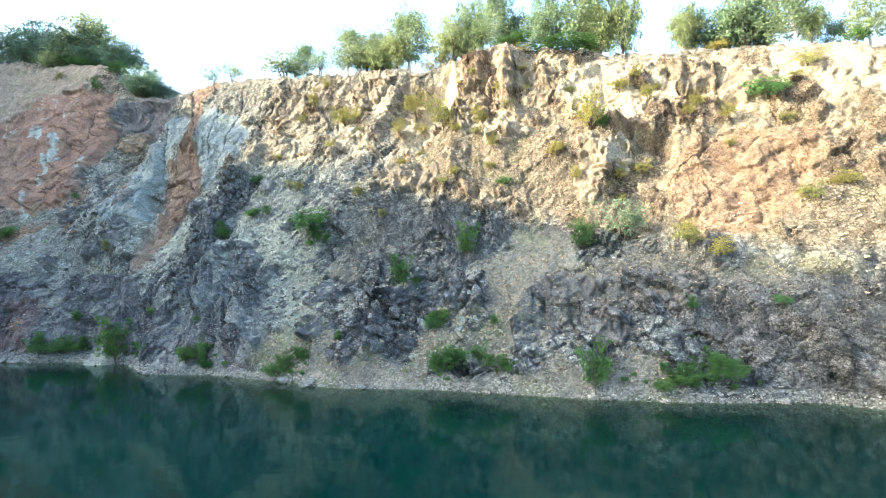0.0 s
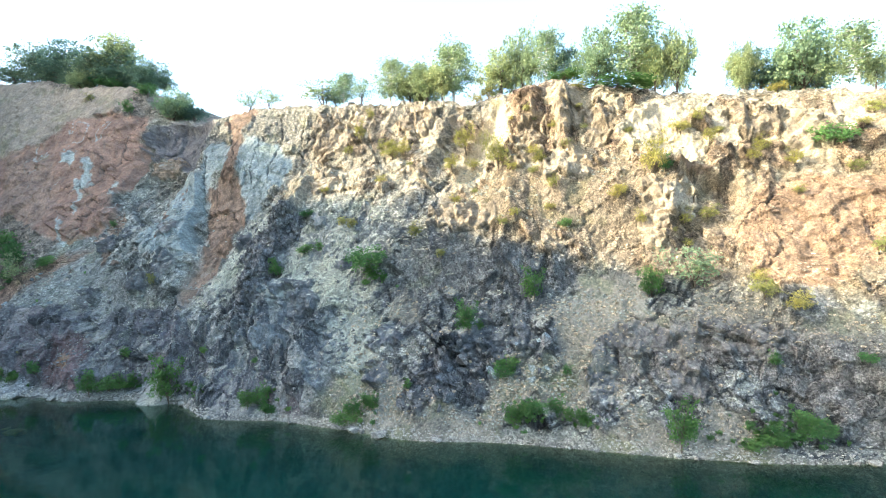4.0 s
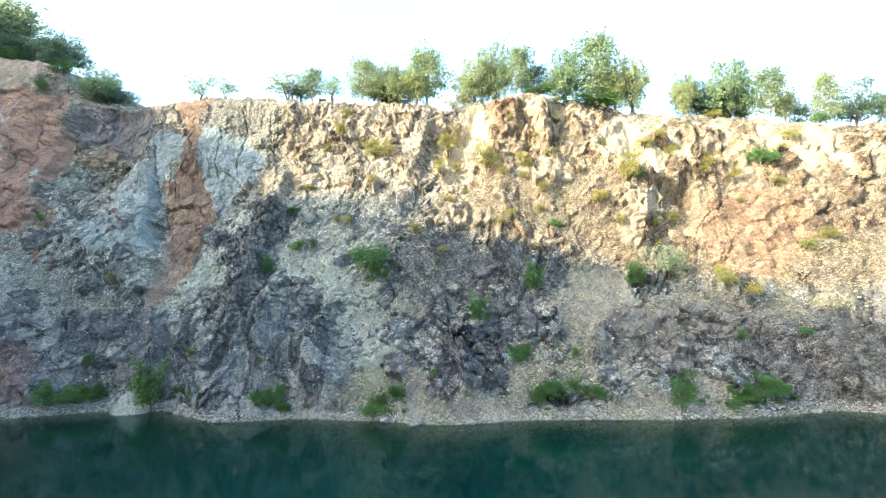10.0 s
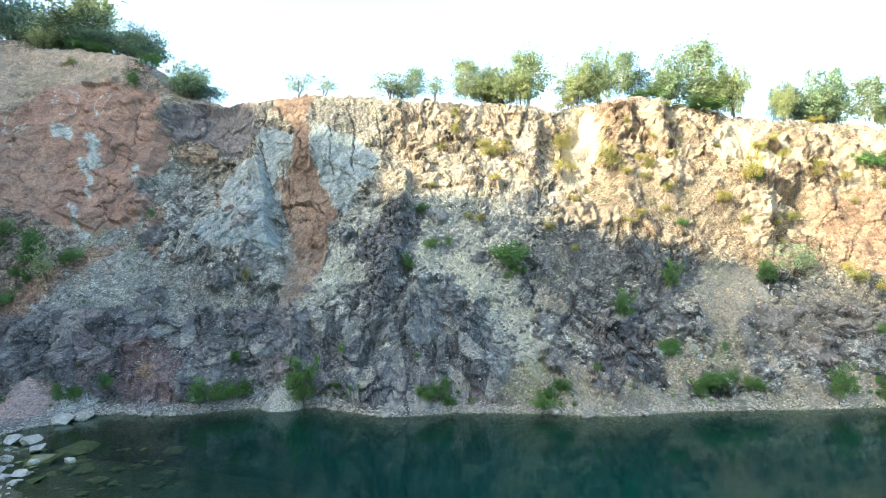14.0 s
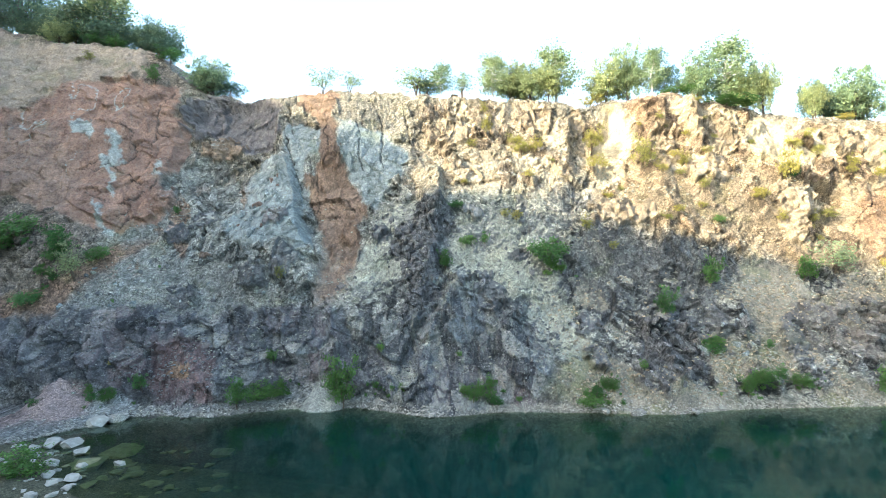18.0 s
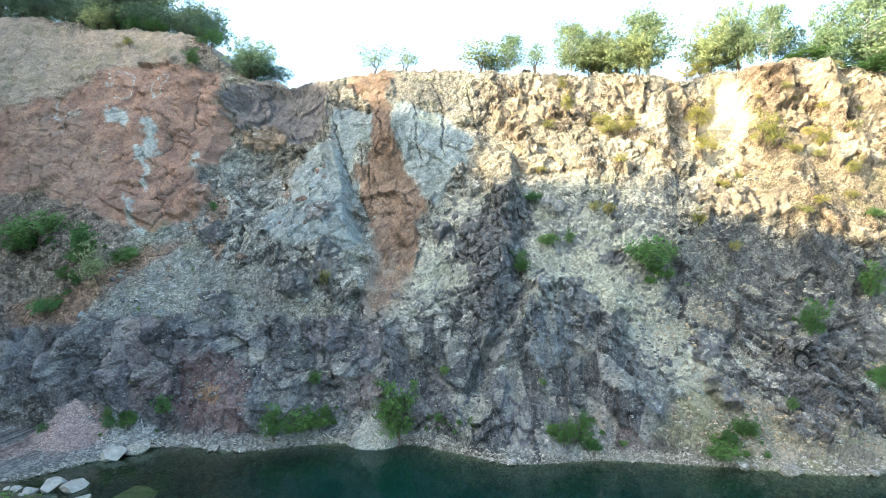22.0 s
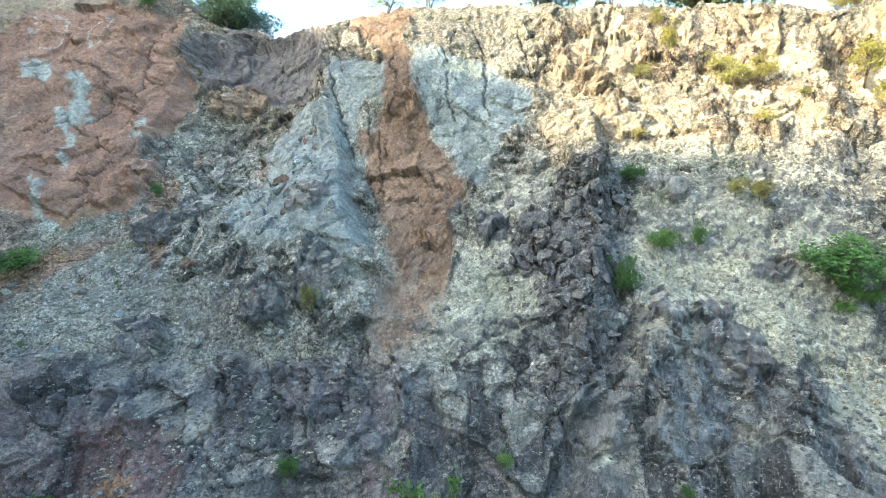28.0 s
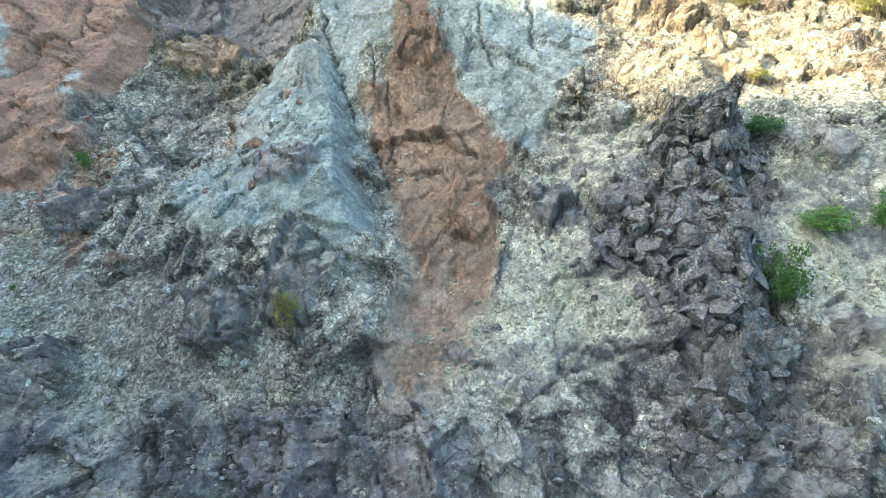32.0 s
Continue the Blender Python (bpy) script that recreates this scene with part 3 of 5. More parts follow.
outcrop(-18.9, 23.2, 0.7, 1.6, -60, "knob")
outcrop(-12.5, 24.6, 1.1, 0.8, 0, "dyke")
outcrop(-22.6, 23.4, 1.5, 1.3, 30, "knob")

# ---- the cliff ----
def part(name, bm, mat, parent=None, label="", shade=False):
    me = bpy.data.meshes.new(name)
    bm.to_mesh(me)
    bm.free()
    me.materials.append(mat)
    if shade:
        me.shade_smooth()
    ob = new(name, me)
    ob.parent = parent
    if label:
        tagged(ob, label)
    return ob


def sheet(name, co, mat, shade=True):
    """A mesh over a grid of points, rows by columns."""
    nr, nc = co.shape[:2]
    idx = np.arange(nr * nc).reshape(nr, nc)
    quads = np.stack([idx[:-1, :-1], idx[:-1, 1:], idx[1:, 1:], idx[1:, :-1]], -1).reshape(-1, 4)
    me = bpy.data.meshes.new(name)
    me.vertices.add(nr * nc)
    me.vertices.foreach_set("co", co.reshape(-1).astype(np.float32))
    me.loops.add(quads.size)
    me.loops.foreach_set("vertex_index", quads.reshape(-1).astype(np.int32))
    me.polygons.add(len(quads))
    me.polygons.foreach_set("loop_start", np.arange(0, quads.size, 4, dtype=np.int32))
    me.update(calc_edges=True)
    me.validate()
    me.materials.append(mat)
    if shade:
        me.shade_smooth()
    return new(name, me)


xs = np.concatenate([np.arange(-102, -66, 0.16), np.arange(-66, -56, 0.08), np.arange(-56, -22, 0.05), np.arange(-22, 4, 0.07), np.arange(4, 28, 0.13)])
fs = np.concatenate([np.linspace(0, 0.30, 165, endpoint=False), np.linspace(0.30, 1.0, 350)])
X, Fz = np.meshgrid(xs, fs)
wob = 0.22 * fbm(X * 0.5, X * 0 + 3.3, 41, 3) + 0.12 * fbm(X * 2.1, X * 0 + 8.3, 44, 3)
Z = Fz * (crest_z(X) + wob * 1.6)
Y = face_y(X, np.maximum(Z, 0))

# warped coordinates make every outline ragged
wx = X + 0.3 * fbm(X * 0.7, Z * 0.7, 3, 5, 0.62)
wz = Z + 0.3 * fbm(X * 0.7, Z * 0.7, 13, 5, 0.62)


def area_field(poly):
    """Distance inside an area, worked out only round it."""
    x0, x1, z0, z1 = min(p[0] for p in poly) - 4, max(p[0] for p in poly) + 4, min(p[1] for p in poly) - 4, max(p[1] for p in poly) + 4
    near_it = (wx > x0) & (wx < x1) & (wz > z0) & (wz < z1)
    field = np.full(X.shape, -4.0)
    field[near_it] = inside(poly, wx[near_it], wz[near_it])
    return field


D = {name: area_field(poly) for name, poly in AREA.items()}


def area(name, soft=0.25):
    return smooth(-soft, soft, D[name])


foot = area("dark_foot", 0.4)


def window(x0, x1, z0, z1):
    """The part of the grid within these bounds, as slices."""
    j0, j1 = np.searchsorted(xs, [x0, x1])
    inrows = np.nonzero((Z[:, j0:j1] > z0).any(1) & (Z[:, j0:j1] < z1).any(1))[0]
    return (slice(inrows[0], inrows[-1] + 1), slice(j0, j1)) if len(inrows) and j1 > j0 else None


# outcrops: an angular edge from cells, and how far each point lies inside
STAND = []
jut, proud = np.zeros(X.shape), np.zeros(X.shape)
for ox, oz, ow, oh, lean, tone in OUTCROPS:
    reach = 1.5 * max(ow, oh)
    part_of = window(ox - reach, ox + reach, oz - reach, oz + reach)
    if part_of is None:
        continue
    dx, dz = X[part_of] - ox, Z[part_of] - oz
    size = min(ow, oh)
    chip, _, _ = facets(X[part_of] / (0.55 * size + 0.1), Z[part_of] / (0.55 * size + 0.1), int(abs(ox * 7)) % 60)
    ca, sa = math.cos(radians(lean)), math.sin(radians(lean))
    round_off = np.sqrt(((dx) / ow) ** 2 + ((dz) / oh) ** 2) + 0.12 * (dx * ca + dz * sa) / max(ow, oh)
    e = 1.05 - round_off + 0.42 * chip
    mask = smooth(0.0, 0.12, e)
    STAND.append((part_of, mask, tone))
    jut[part_of] = np.maximum(jut[part_of], mask)
    proud[part_of] = np.maximum(proud[part_of], mask * min(0.55, 0.42 * size) * (0.75 + 0.5 * chip))

# joints: how open each point is
CUT = np.zeros(X.shape)
for k, points in enumerate(JOINTS):
    px, pz = [p[0] for p in points], [p[1] for p in points]
    part_of = window(min(px) - 0.6, max(px) + 0.6, min(pz) - 0.6, max(pz) + 0.6)
    if part_of is None:
        continue
    vx = X[part_of] + 0.16 * fbm(X[part_of] * 1.6, Z[part_of] * 1.6, 150 + k, 4, 0.6)
    vz = Z[part_of] + 0.16 * fbm(X[part_of] * 1.6, Z[part_of] * 1.6, 220 + k, 4, 0.6)
    best = np.full(vx.shape, 9.0)
    for (ax, az), (bx_, bz_) in zip(points, points[1:]):
        ex, ez = bx_ - ax, bz_ - az
        u = np.clip(((vx - ax) * ex + (vz - az) * ez) / (ex * ex + ez * ez + 1e-9), 0, 1)
        best = np.minimum(best, np.hypot(vx - ax - u * ex, vz - az - u * ez))
    breadth = 0.03 + 0.045 * smooth(-0.3, 0.5, vnoise(vx * 0.8, vz * 0.8, 300 + k))
    CUT[part_of] = np.maximum(CUT[part_of], np.exp(-(best / breadth) ** 2))
loose = np.clip(area("talus", 0.6) * 0.85 + area("pale_slope", 0.5) * 0.7 + area("dyke", 0.4) * smooth(13, 10, Z) + area("pink_heap") + area("gravel_cone") + area("grey_scree", 0.6) * 0.85 + area("red_soil", 0.5) + area("pale_scree", 0.5) + area("sand_chute", 0.4)
                + area("sand_slip", 0.4) + 0.7 * area("tan_cap", 0.8) + smooth(0.8, 0.4, Z) + 0.75 * smooth(0.15, 0.6, vnoise(X * 0.16, Z * 0.2, 77)) * smooth(3, 6, Z), 0, 1)
apron = smooth(-27, -22, X) * smooth(13, 8, X) * smooth(9.5, 6.5, Z) * smooth(0.02, 0.3, vnoise(X * 0.2 + 0.1 * Z, Z * 0.3, 211) + 0.5 * fbm(X * 0.5, Z * 0.5, 212, 3) + 0.32 * smooth(4.5, 1.2, Z))
loose = np.maximum(loose, 0.92 * apron * (1 - area("block_heap", 0.3)) * (1 - 0.8 * area("grey_foot", 0.4)))
loose *= 1 - jut
firm = 1 - loose
plates = np.clip(area("red_hill", 0.5) + area("dyke", 0.4) * smooth(11, 14, Z) + area("blue_wall") + area("blue_cap") + 0.8 * area("blue_tooth") + area("recess")
                 + area("orange_face") + 0.6 * foot * smooth(-36, -41, X), 0, 1)

# joints dip steeply to the right on the face
bend = 0.3 * fbm(X * 0.22, Z * 0.22, 23, 2), 0.3 * fbm(X * 0.22, Z * 0.22, 27, 2)
jx, jz = X + bend[0] + 0.07 * fbm(X * 1.7, Z * 1.7, 28, 3), Z + bend[1] + 0.07 * fbm(X * 1.7, Z * 1.7, 29, 3)
sx, sz = jx + 0.35 * jz, jz - 0.25 * jx
big, big_gap, big_id = facets(sx / 3.4, sz / 4.2, 5)
mid, mid_gap, mid_id = facets(sx / 1.25, sz / 1.5, 6)
slab, slab_gap, slab_id = facets((jx + 0.8 * jz) / 2.6, (jz - 0.5 * jx) / 1.6, 12)
small, small_gap, small_id = facets((jx - 0.3 * jz) / 0.52, (jz + 0.2 * jx) / 0.6, 8)
tiny, tiny_gap, tiny_id = facets(jx / 0.24, jz / 0.22, 9)
post, post_gap, post_id = facets((jx + 0.12 * jz) / 0.62, jz / 1.9, 19)
upper = np.maximum(area("ochre", 1.0), 0.6 * area("cream", 1.0)) * firm * (1 - area("orange_face", 0.4))
knob, knob_gap, knob_id = facets((jx + 0.15 * jz) / 1.7, (jz - 0.1 * jx) / 2.1, 33)
# joints open here and close there
open_a, open_b = smooth(-0.1, 0.35, fbm(X * 0.35, Z * 0.35, 141, 3)), smooth(-0.15, 0.3, fbm(X * 0.6, Z * 0.6, 143, 3))
rugged = firm * (1 - 0.6 * plates) * (1 - 0.55 * foot) * (1 - 0.35 * area("cream", 1.0)) * (1 - 0.35 * area("ochre", 1.0)) * (1 - 0.4 * area("talus", 1.0)) * (1 - 0.45 * area("blue_tooth", 0.4))
gravel = np.where(tiny_id > 0.72, 0.06, 0.0) * smooth(0.05, 0.35, tiny_gap) + np.where(small_id > 0.86, 0.13, 0.0) * smooth(0.05, 0.35, small_gap)
lift = (0.6 * fbm(X * 0.12, Z * 0.14, 30, 3) * smooth(1, 4, Z)
        + firm * (0.55 * big * (1 - 0.3 * plates) + 0.36 * slab * plates)
        + rugged * (0.5 * mid + 0.22 * small + 0.07 * tiny)
        + foot * (0.1 * post + 0.42 * slab * (1 - 0.6 * plates) + 0.2 * mid)
        + upper * (0.14 * small + 0.04 * tiny)
        - firm * open_a * (0.16 * smooth(0.03, 0.0, big_gap) + 0.2 * smooth(0.035, 0.0, slab_gap) * plates * (1 - 0.7 * area("red_hill", 0.3)))
        - rugged * open_b * (0.12 * smooth(0.05, 0.0, mid_gap) + 0.06 * smooth(0.1, 0.0, small_gap))
        + loose * (0.13 * fbm(wx * 0.8, wz * 0.25, 50, 4) + 0.05 * small + 0.03 * tiny + gravel - 0.05))
lift -= area("orange_face", 0.6) * (0.25 * big + 0.1 * slab)
lift += area("orange_face", 0.4) * (0.08 * mid + 0.07 * small + 0.03 * tiny)
lift -= area("red_hill", 0.6) * 0.16 * slab + area("smooth_red", 0.6) * 0.14 * slab
web_gap = facets((jx + 0.2 * jz) / 1.0, jz / 0.62, 15)[1]
web = area("recess", 0.5) * smooth(0.05, 0.0, web_gap) * smooth(-0.05, 0.35, fbm(X * 0.5, Z * 0.5, 145, 3))
lift -= (area("blue_wall", 0.4) + area("blue_cap", 0.4)) * (0.2 * slab + 0.2 * big) + area("recess", 0.5) * (0.36 * big + 0.27 * slab) + 0.09 * web
# the sunlit top weathers into rounded knobs with sand between them
bald = smooth(0.62, 0.42, knob_id) * upper
lift += upper * (0.55 * (0.05 + np.maximum(knob_id - 0.35, 0) * 1.6) * smooth(0.0, 0.45, knob_gap) - 0.25 - 0.12 * big) - bald * (0.2 * mid + 0.1 * small)
lift += proud - 0.16 * CUT
# named forms: ribs, chutes, ledges and knobs
def arete(ax, az, bx, bz, height, left, right):
    """A sharp rib from (ax, az) down to (bx, bz) that falls away over so many metres to its left and right."""
    ex, ez = bx - ax, bz - az
    ln = math.hypot(ex, ez)
    along = np.clip(((jx - ax) * ex + (jz - az) * ez) / ln ** 2, -0.3, 1.3)
    off = ((jx - ax) * ez - (jz - az) * ex) / ln * (1 if ez > 0 else -1)
    ends = smooth(-0.15, 0.15, along) * smooth(1.15, 0.8, along)
    return height * ends * np.where(off < 0, np.clip(1 + off / left, 0, 1), np.clip(1 - off / right, 0, 1))


lift += arete(-46.4, 20.8, -42.4, 10.5, 1.0, 4.0, 0.6)
lift += arete(-47.6, 26.5, -46.6, 20.5, 0.6, 0.5, 2.2)
lift += arete(-31.8, 18.4, -31.2, 13.5, 1.0, 2.4, 0.5) + arete(-31.4, 14.5, -33.2, 7.0, 0.7, 2.6, 0.8)
lift += arete(-30.0, 9.5, -33.8, 0.8, 1.0, 0.7, 2.6)
lift += arete(-25.6, 8.6, -27.2, 1.0, 0.7, 0.8, 2.0) + arete(-39.6, 6.6, -39.0, 0.8, 0.6, 1.6, 0.8)
lift += arete(-57.6, 28.0, -57.0, 17.5, 0.9, 3.0, 0.8)
lift += arete(-19.8, 24.5, -20.6, 18.0, 1.0, 3.0, 0.7) + arete(-13.6, 22.0, -13.0, 12.5, 0.8, 1.6, 1.6) + arete(-9.6, 24.0, -9.4, 15.0, 0.8, 1.2, 1.2)
lift += arete(-1.6, 18.0, -2.6, 10.5, 1.0, 1.8, 0.8) + arete(2.4, 17.0, 1.2, 9.5, 0.7, 0.8, 3.5) + arete(-3.2, 22.0, -3.6, 15.0, 0.7, 1.5, 0.8)
lift += arete(-15.6, 6.0, -16.2, 1.0, 0.7, 1.2, 1.2) + arete(-9.8, 7.5, -10.2, 1.5, 0.6, 1.2, 1.2) + arete(8.8, 8.0, 8.0, 0.5, 0.8, 1.8, 2.5)
lift += 0.15 * np.minimum(np.clip(D["blue_tooth"], 0, 3), 1.2)
lift += 0.22 * np.minimum(np.clip(D["rib"], 0, 3), 1.4) + area("rib", 0.3) * (0.16 * small + 0.1)
lift -= 0.75 * smooth(0, 1.2, D["recess"])
lift -= 0.45 * smooth(-0.2, 1.2, D["dyke"]) * smooth(16, 11, Z)
lift -= 0.7 * smooth(0, 1.0, D["sand_chute"]) + 0.8 * smooth(0, 0.9, D["sand_slip"])
lift += 0.9 * smooth(0, 0.7, D["crest_knob"])
lift += 1.1 * np.clip(D["pink_heap"], 0, 1.0) + 1.0 * np.clip(D["gravel_cone"], 0, 0.8)
lift += area("block_heap", 0.3) * (0.45 * small + 0.3 * mid + 0.3)
flutes = smooth(-13, -10, X) * smooth(-2, -4, X) * smooth(16, 18.5, Z)
lift += flutes * 0.75 * (np.abs(((X + 0.25 * Z + 0.5 * fbm(X, Z, 61, 3)) / 1.9) % 2 - 1) - 0.5)
ledge = smooth(-2.2, -1.4, X) * smooth(1.6, 0.9, X) * np.exp(-((Z - 16.4 + 0.2 * X) / 0.45) ** 2)
hollow = smooth(-0.4, 0.2, X) * smooth(2.3, 1.2, X) * np.exp(-((Z - 15.2 + 0.5 * (X - 0.8)) / 0.7) ** 2)
lift += 0.9 * ledge - 1.1 * hollow
lift += foot * (0.16 * (1 - np.abs(fbm(wx * 1.1, wz * 0.22, 66, 3))) + 0.3 * smooth(8.4, 6.4, Z) - 0.2)
lift *= smooth(-0.1, 1.1, Z) * 0.9 + 0.1
lift = lift * (1 - 0.65 * smooth(0.95, 1.0, Fz))
Y = Y - 0.86 * lift
Z = Z + 0.45 * lift * smooth(0.0, 1.5, Z) * smooth(1.0, 0.93, Fz)

# how level each bit of the face lies: fine debris rests on the ledges and leaves the steep rock bare
P3 = np.stack([X, Y, Z], -1)
e1, e2 = np.gradient(P3, axis=1), np.gradient(P3, axis=0)
nrm = np.cross(e1, e2)
nrm /= np.linalg.norm(nrm, axis=-1)[..., None] + 1e-9
level = np.abs(nrm[..., 2]) * np.where(nrm[..., 2] * -nrm[..., 1] < 0, -1, 1)
crisp = level
for axis in (0, 1):
    crisp = (np.roll(crisp, 1, axis) + 2 * crisp + np.roll(crisp, -1, axis)) / 4
for axis in (0, 1) * 5:
    level = (np.roll(level, 1, axis) + 2 * level + np.roll(level, -1, axis)) / 4
level = 0.75 * crisp + 0.25 * level
level = level + 0.12 * fbm(X * 0.5, Z * 0.6, 101, 3)

# mineral colours, block by block, and a near-black for the shade in joints
TONE = {"left_plain": (0.36, 0.36, 0.32), "hill": (0.29, 0.235, 0.185), "plain": (0.33, 0.295, 0.235), "grey": (0.25, 0.255, 0.25), "cream": (0.42, 0.36, 0.27), "ochre": (0.43, 0.33, 0.205), "foot_sheen": (0.19, 0.205, 0.22), "brown": (0.29, 0.205, 0.14), "knob": (0.34, 0.265, 0.185),
        "red_hill": (0.305, 0.182, 0.132), "dyke": (0.228, 0.152, 0.108), "blue": (0.275, 0.315, 0.312), "recess": (0.178, 0.16, 0.158), "rib": (0.15, 0.15, 0.157),
        "dark_foot": (0.15, 0.16, 0.172), "dark_face": (0.085, 0.09, 0.1), "violet_foot": (0.15, 0.138, 0.148), "joint_shade": (0.028, 0.027, 0.024), "tan_hill": (0.37, 0.295, 0.225), "rubble": (0.27, 0.215, 0.155), "weedy_sand": (0.275, 0.245, 0.195), "purple": (0.165, 0.105, 0.10), "slate": (0.145, 0.15, 0.156), "grey_foot": (0.20, 0.18, 0.165), "talus": (0.42, 0.42, 0.34),
        "scree": (0.365, 0.36, 0.325), "soil_or_shade": (0.35, 0.225, 0.155), "orange": (0.34, 0.215, 0.135), "sand": (0.54, 0.45, 0.315), "gravel": (0.28, 0.265, 0.225),
        "pink": (0.34, 0.25, 0.225), "pale_vein": (0.40, 0.44, 0.41), "grass": (0.16, 0.18, 0.06)}
colour = np.empty(X.shape + (3,))
colour[:] = TONE["plain"]


def blend(mask, tone):
    colour[:] = colour + mask[..., None] * (np.array(TONE[tone]) - colour)


broad = fbm(X * 0.2, Z * 0.25, 90, 4)
blend(smooth(-20, -26, X + 2 * broad) * smooth(21, 17, Z + 2 * broad), "left_plain")
blend(smooth(-57, -60, X + broad), "hill")
blend(smooth(9.5, 6.5, Z + broad) * 0.75, "grey")
mosaic = smooth(-40, -34, X + broad) * smooth(18, 13, Z + 2 * broad) * smooth(12, 2, X)
blend(mosaic * 0.7 * smooth(0.50, 0.43, level), "slate")
blend(mosaic * (1 - area("talus", 0.6)) * smooth(0.3, 0.26, mid_id) * 0.6, "dark_face")
blend(mosaic * 0.36 * smooth(0.47, 0.54, level), "talus")
blend(apron * 0.9, "weedy_sand")
blend(area("cream", 1.0) * 0.85, "cream")
blend(area("ochre", 1.0) * 0.9, "ochre")
blend(area("ochre", 1.0) * smooth(0.6, 0.7, big_id + 0.2 * broad) * 0.45, "brown")
blend(np.maximum(area("ochre", 1.0), area("cream", 1.0)) * smooth(0.42, 0.34, level) * 0.5, "brown")
blend(flutes * smooth(0.4, 0.6, mid_id) * 0.7, "brown")
blend(area("dark_foot", 0.5) * 0.9, "dark_foot")
blend(foot * smooth(-37, -43, X) * (0.35 + 0.6 * smooth(0.3, 0.8, slab_id)), "violet_foot")
blend(foot * smooth(0.3, 0.7, fbm(wx * 1.5, wz * 0.16, 93, 4)) * 0.4 * smooth(-46, -38, X), "talus")
blend(foot * smooth(0.52, 0.6, level) * (0.5 - 0.25 * smooth(-38, -44, X)), "talus")
blend(foot * smooth(0.8, 0.9, big_id) * 0.5, "purple")
blend(foot * smooth(0.42, 0.38, mid_id) * 0.7, "dark_face")
blend(foot * smooth(0.8, 0.83, mid_id) * (0.5 - 0.3 * smooth(-38, -44, X)), "scree")
blend(foot * smooth(0.9, 0.92, slab_id) * 0.45, "foot_sheen")
blend(area("grey_foot", 0.4) * 0.85, "grey_foot")
blend(area("slate", 0.6) * 0.85 * smooth(0.75, 0.55, level), "slate")
blend(area("slate_low", 0.5) * 0.75 * smooth(0.7, 0.5, level), "slate")
blend(area("grey_scree", 0.6) * 0.9, "scree")
blend(area("talus", 1.2) * 0.9 * smooth(0.22, 0.4, level) * (1 - 0.8 * jut), "talus")
blend(area("pale_slope", 0.8) * 0.9 * smooth(0.25, 0.42, level) * (1 - 0.8 * jut), "talus")
blend(smooth(-44, -47, X) * smooth(-62, -58, X) * smooth(8, 9, Z) * smooth(19, 16, Z) * smooth(0.52, 0.68, level) * 0.6, "scree")
blend(smooth(-44, -47, X) * smooth(-62, -58, X) * smooth(7, 9, Z) * smooth(19, 16, Z) * smooth(0.45, 0.3, level) * 0.3, "slate")
blend(area("red_soil", 0.5) * 0.9, "soil_or_shade")
blend(smooth(-43, -46, X) * smooth(-60, -55, X) * smooth(8, 10, Z) * smooth(19, 16, Z) * smooth(0.12, 0.4, fbm((wx + 0.55 * wz) * 0.55, (wz - 0.5 * wx) * 0.14, 131, 4)) * 0.8, "soil_or_shade")
blend(area("pale_scree", 0.5) * 0.8, "weedy_sand")
blend(area("orange_face", 0.3) * 0.9, "orange")
blend(upper * smooth(0.16, 0.03, knob_gap) * 0.7, "sand")
# less sand and browner debris low down, colour dimmed for the weaker sun too
blend(bald * 0.75 * smooth(13.5, 17.5, Z + broad), "sand")
blend(area("ochre", 0.8) * smooth(18, 13.5, Z + 1.5 * broad) * 0.7 * (1 - area("orange_face", 0.3)), "rubble")
blend(upper * smooth(0.1, 0.3, knob_gap) * smooth(0.4, 0.54, knob_id) * 0.75, "brown")
blend(area("sand_chute", 0.4) * 0.95, "sand")
blend(area("sand_slip", 0.4) * 0.9, "sand")
blend(area("crest_knob", 0.3) * 0.9, "brown")
blend(area("recess", 0.3) * 0.95, "recess")
blend(area("red_hill", 0.3) * 0.95, "red_hill")
blend(area("tan_cap", 0.6) * 0.85, "tan_hill")
blend(area("blue_tooth", 0.3) * 0.9, "blue")
blend(area("blue_wall", 0.25) * 0.95, "blue")
blend(area("blue_cap", 0.25) * 0.9, "blue")
blend(smooth(-1, 1, D["dyke"] / (0.18 + 0.6 * smooth(13, 8.5, Z))) * (0.95 - 0.12 * smooth(11, 8, Z) - 0.35 * smooth(12, 9, Z) * smooth(0.0, 0.5, fbm(X * 0.9, Z * 0.7, 171, 4))), "dyke")
blend(area("rib", 0.35) * 0.9 * smooth(0.8, 0.6, level), "rib")
blend(area("block_heap", 0.3) * 0.9, "rib")
# spur above the dark rib painted paler, as its tip catches the sun
blend(area("sun_spur", 0.4) * 0.9, "cream")
for part_of, mask, tone in STAND:
    colour[part_of] += (0.85 * mask * smooth(0.72, 0.6, level[part_of]))[..., None] * (np.array(TONE[tone]) - colour[part_of])
blend(area("purple", 0.4) * 0.8, "purple")
blend(smooth(0.42, 0.12, Z + 0.15 * broad) * 0.9, "gravel")
blend(area("smooth_red", 0.5) * 0.25, "hill")
for k in "abcde":
    blend(area("vein_" + k, 0.12) * 0.85, "pale_vein")
blend(area("pink_heap", 0.3) * 0.95, "pink")
blend(area("mint", 0.08) * 0.85, "pale_vein")
blend(area("rust", 0.15) * 0.8, "orange")
blend(area("gravel_cone", 0.15) * 0.9, "scree")
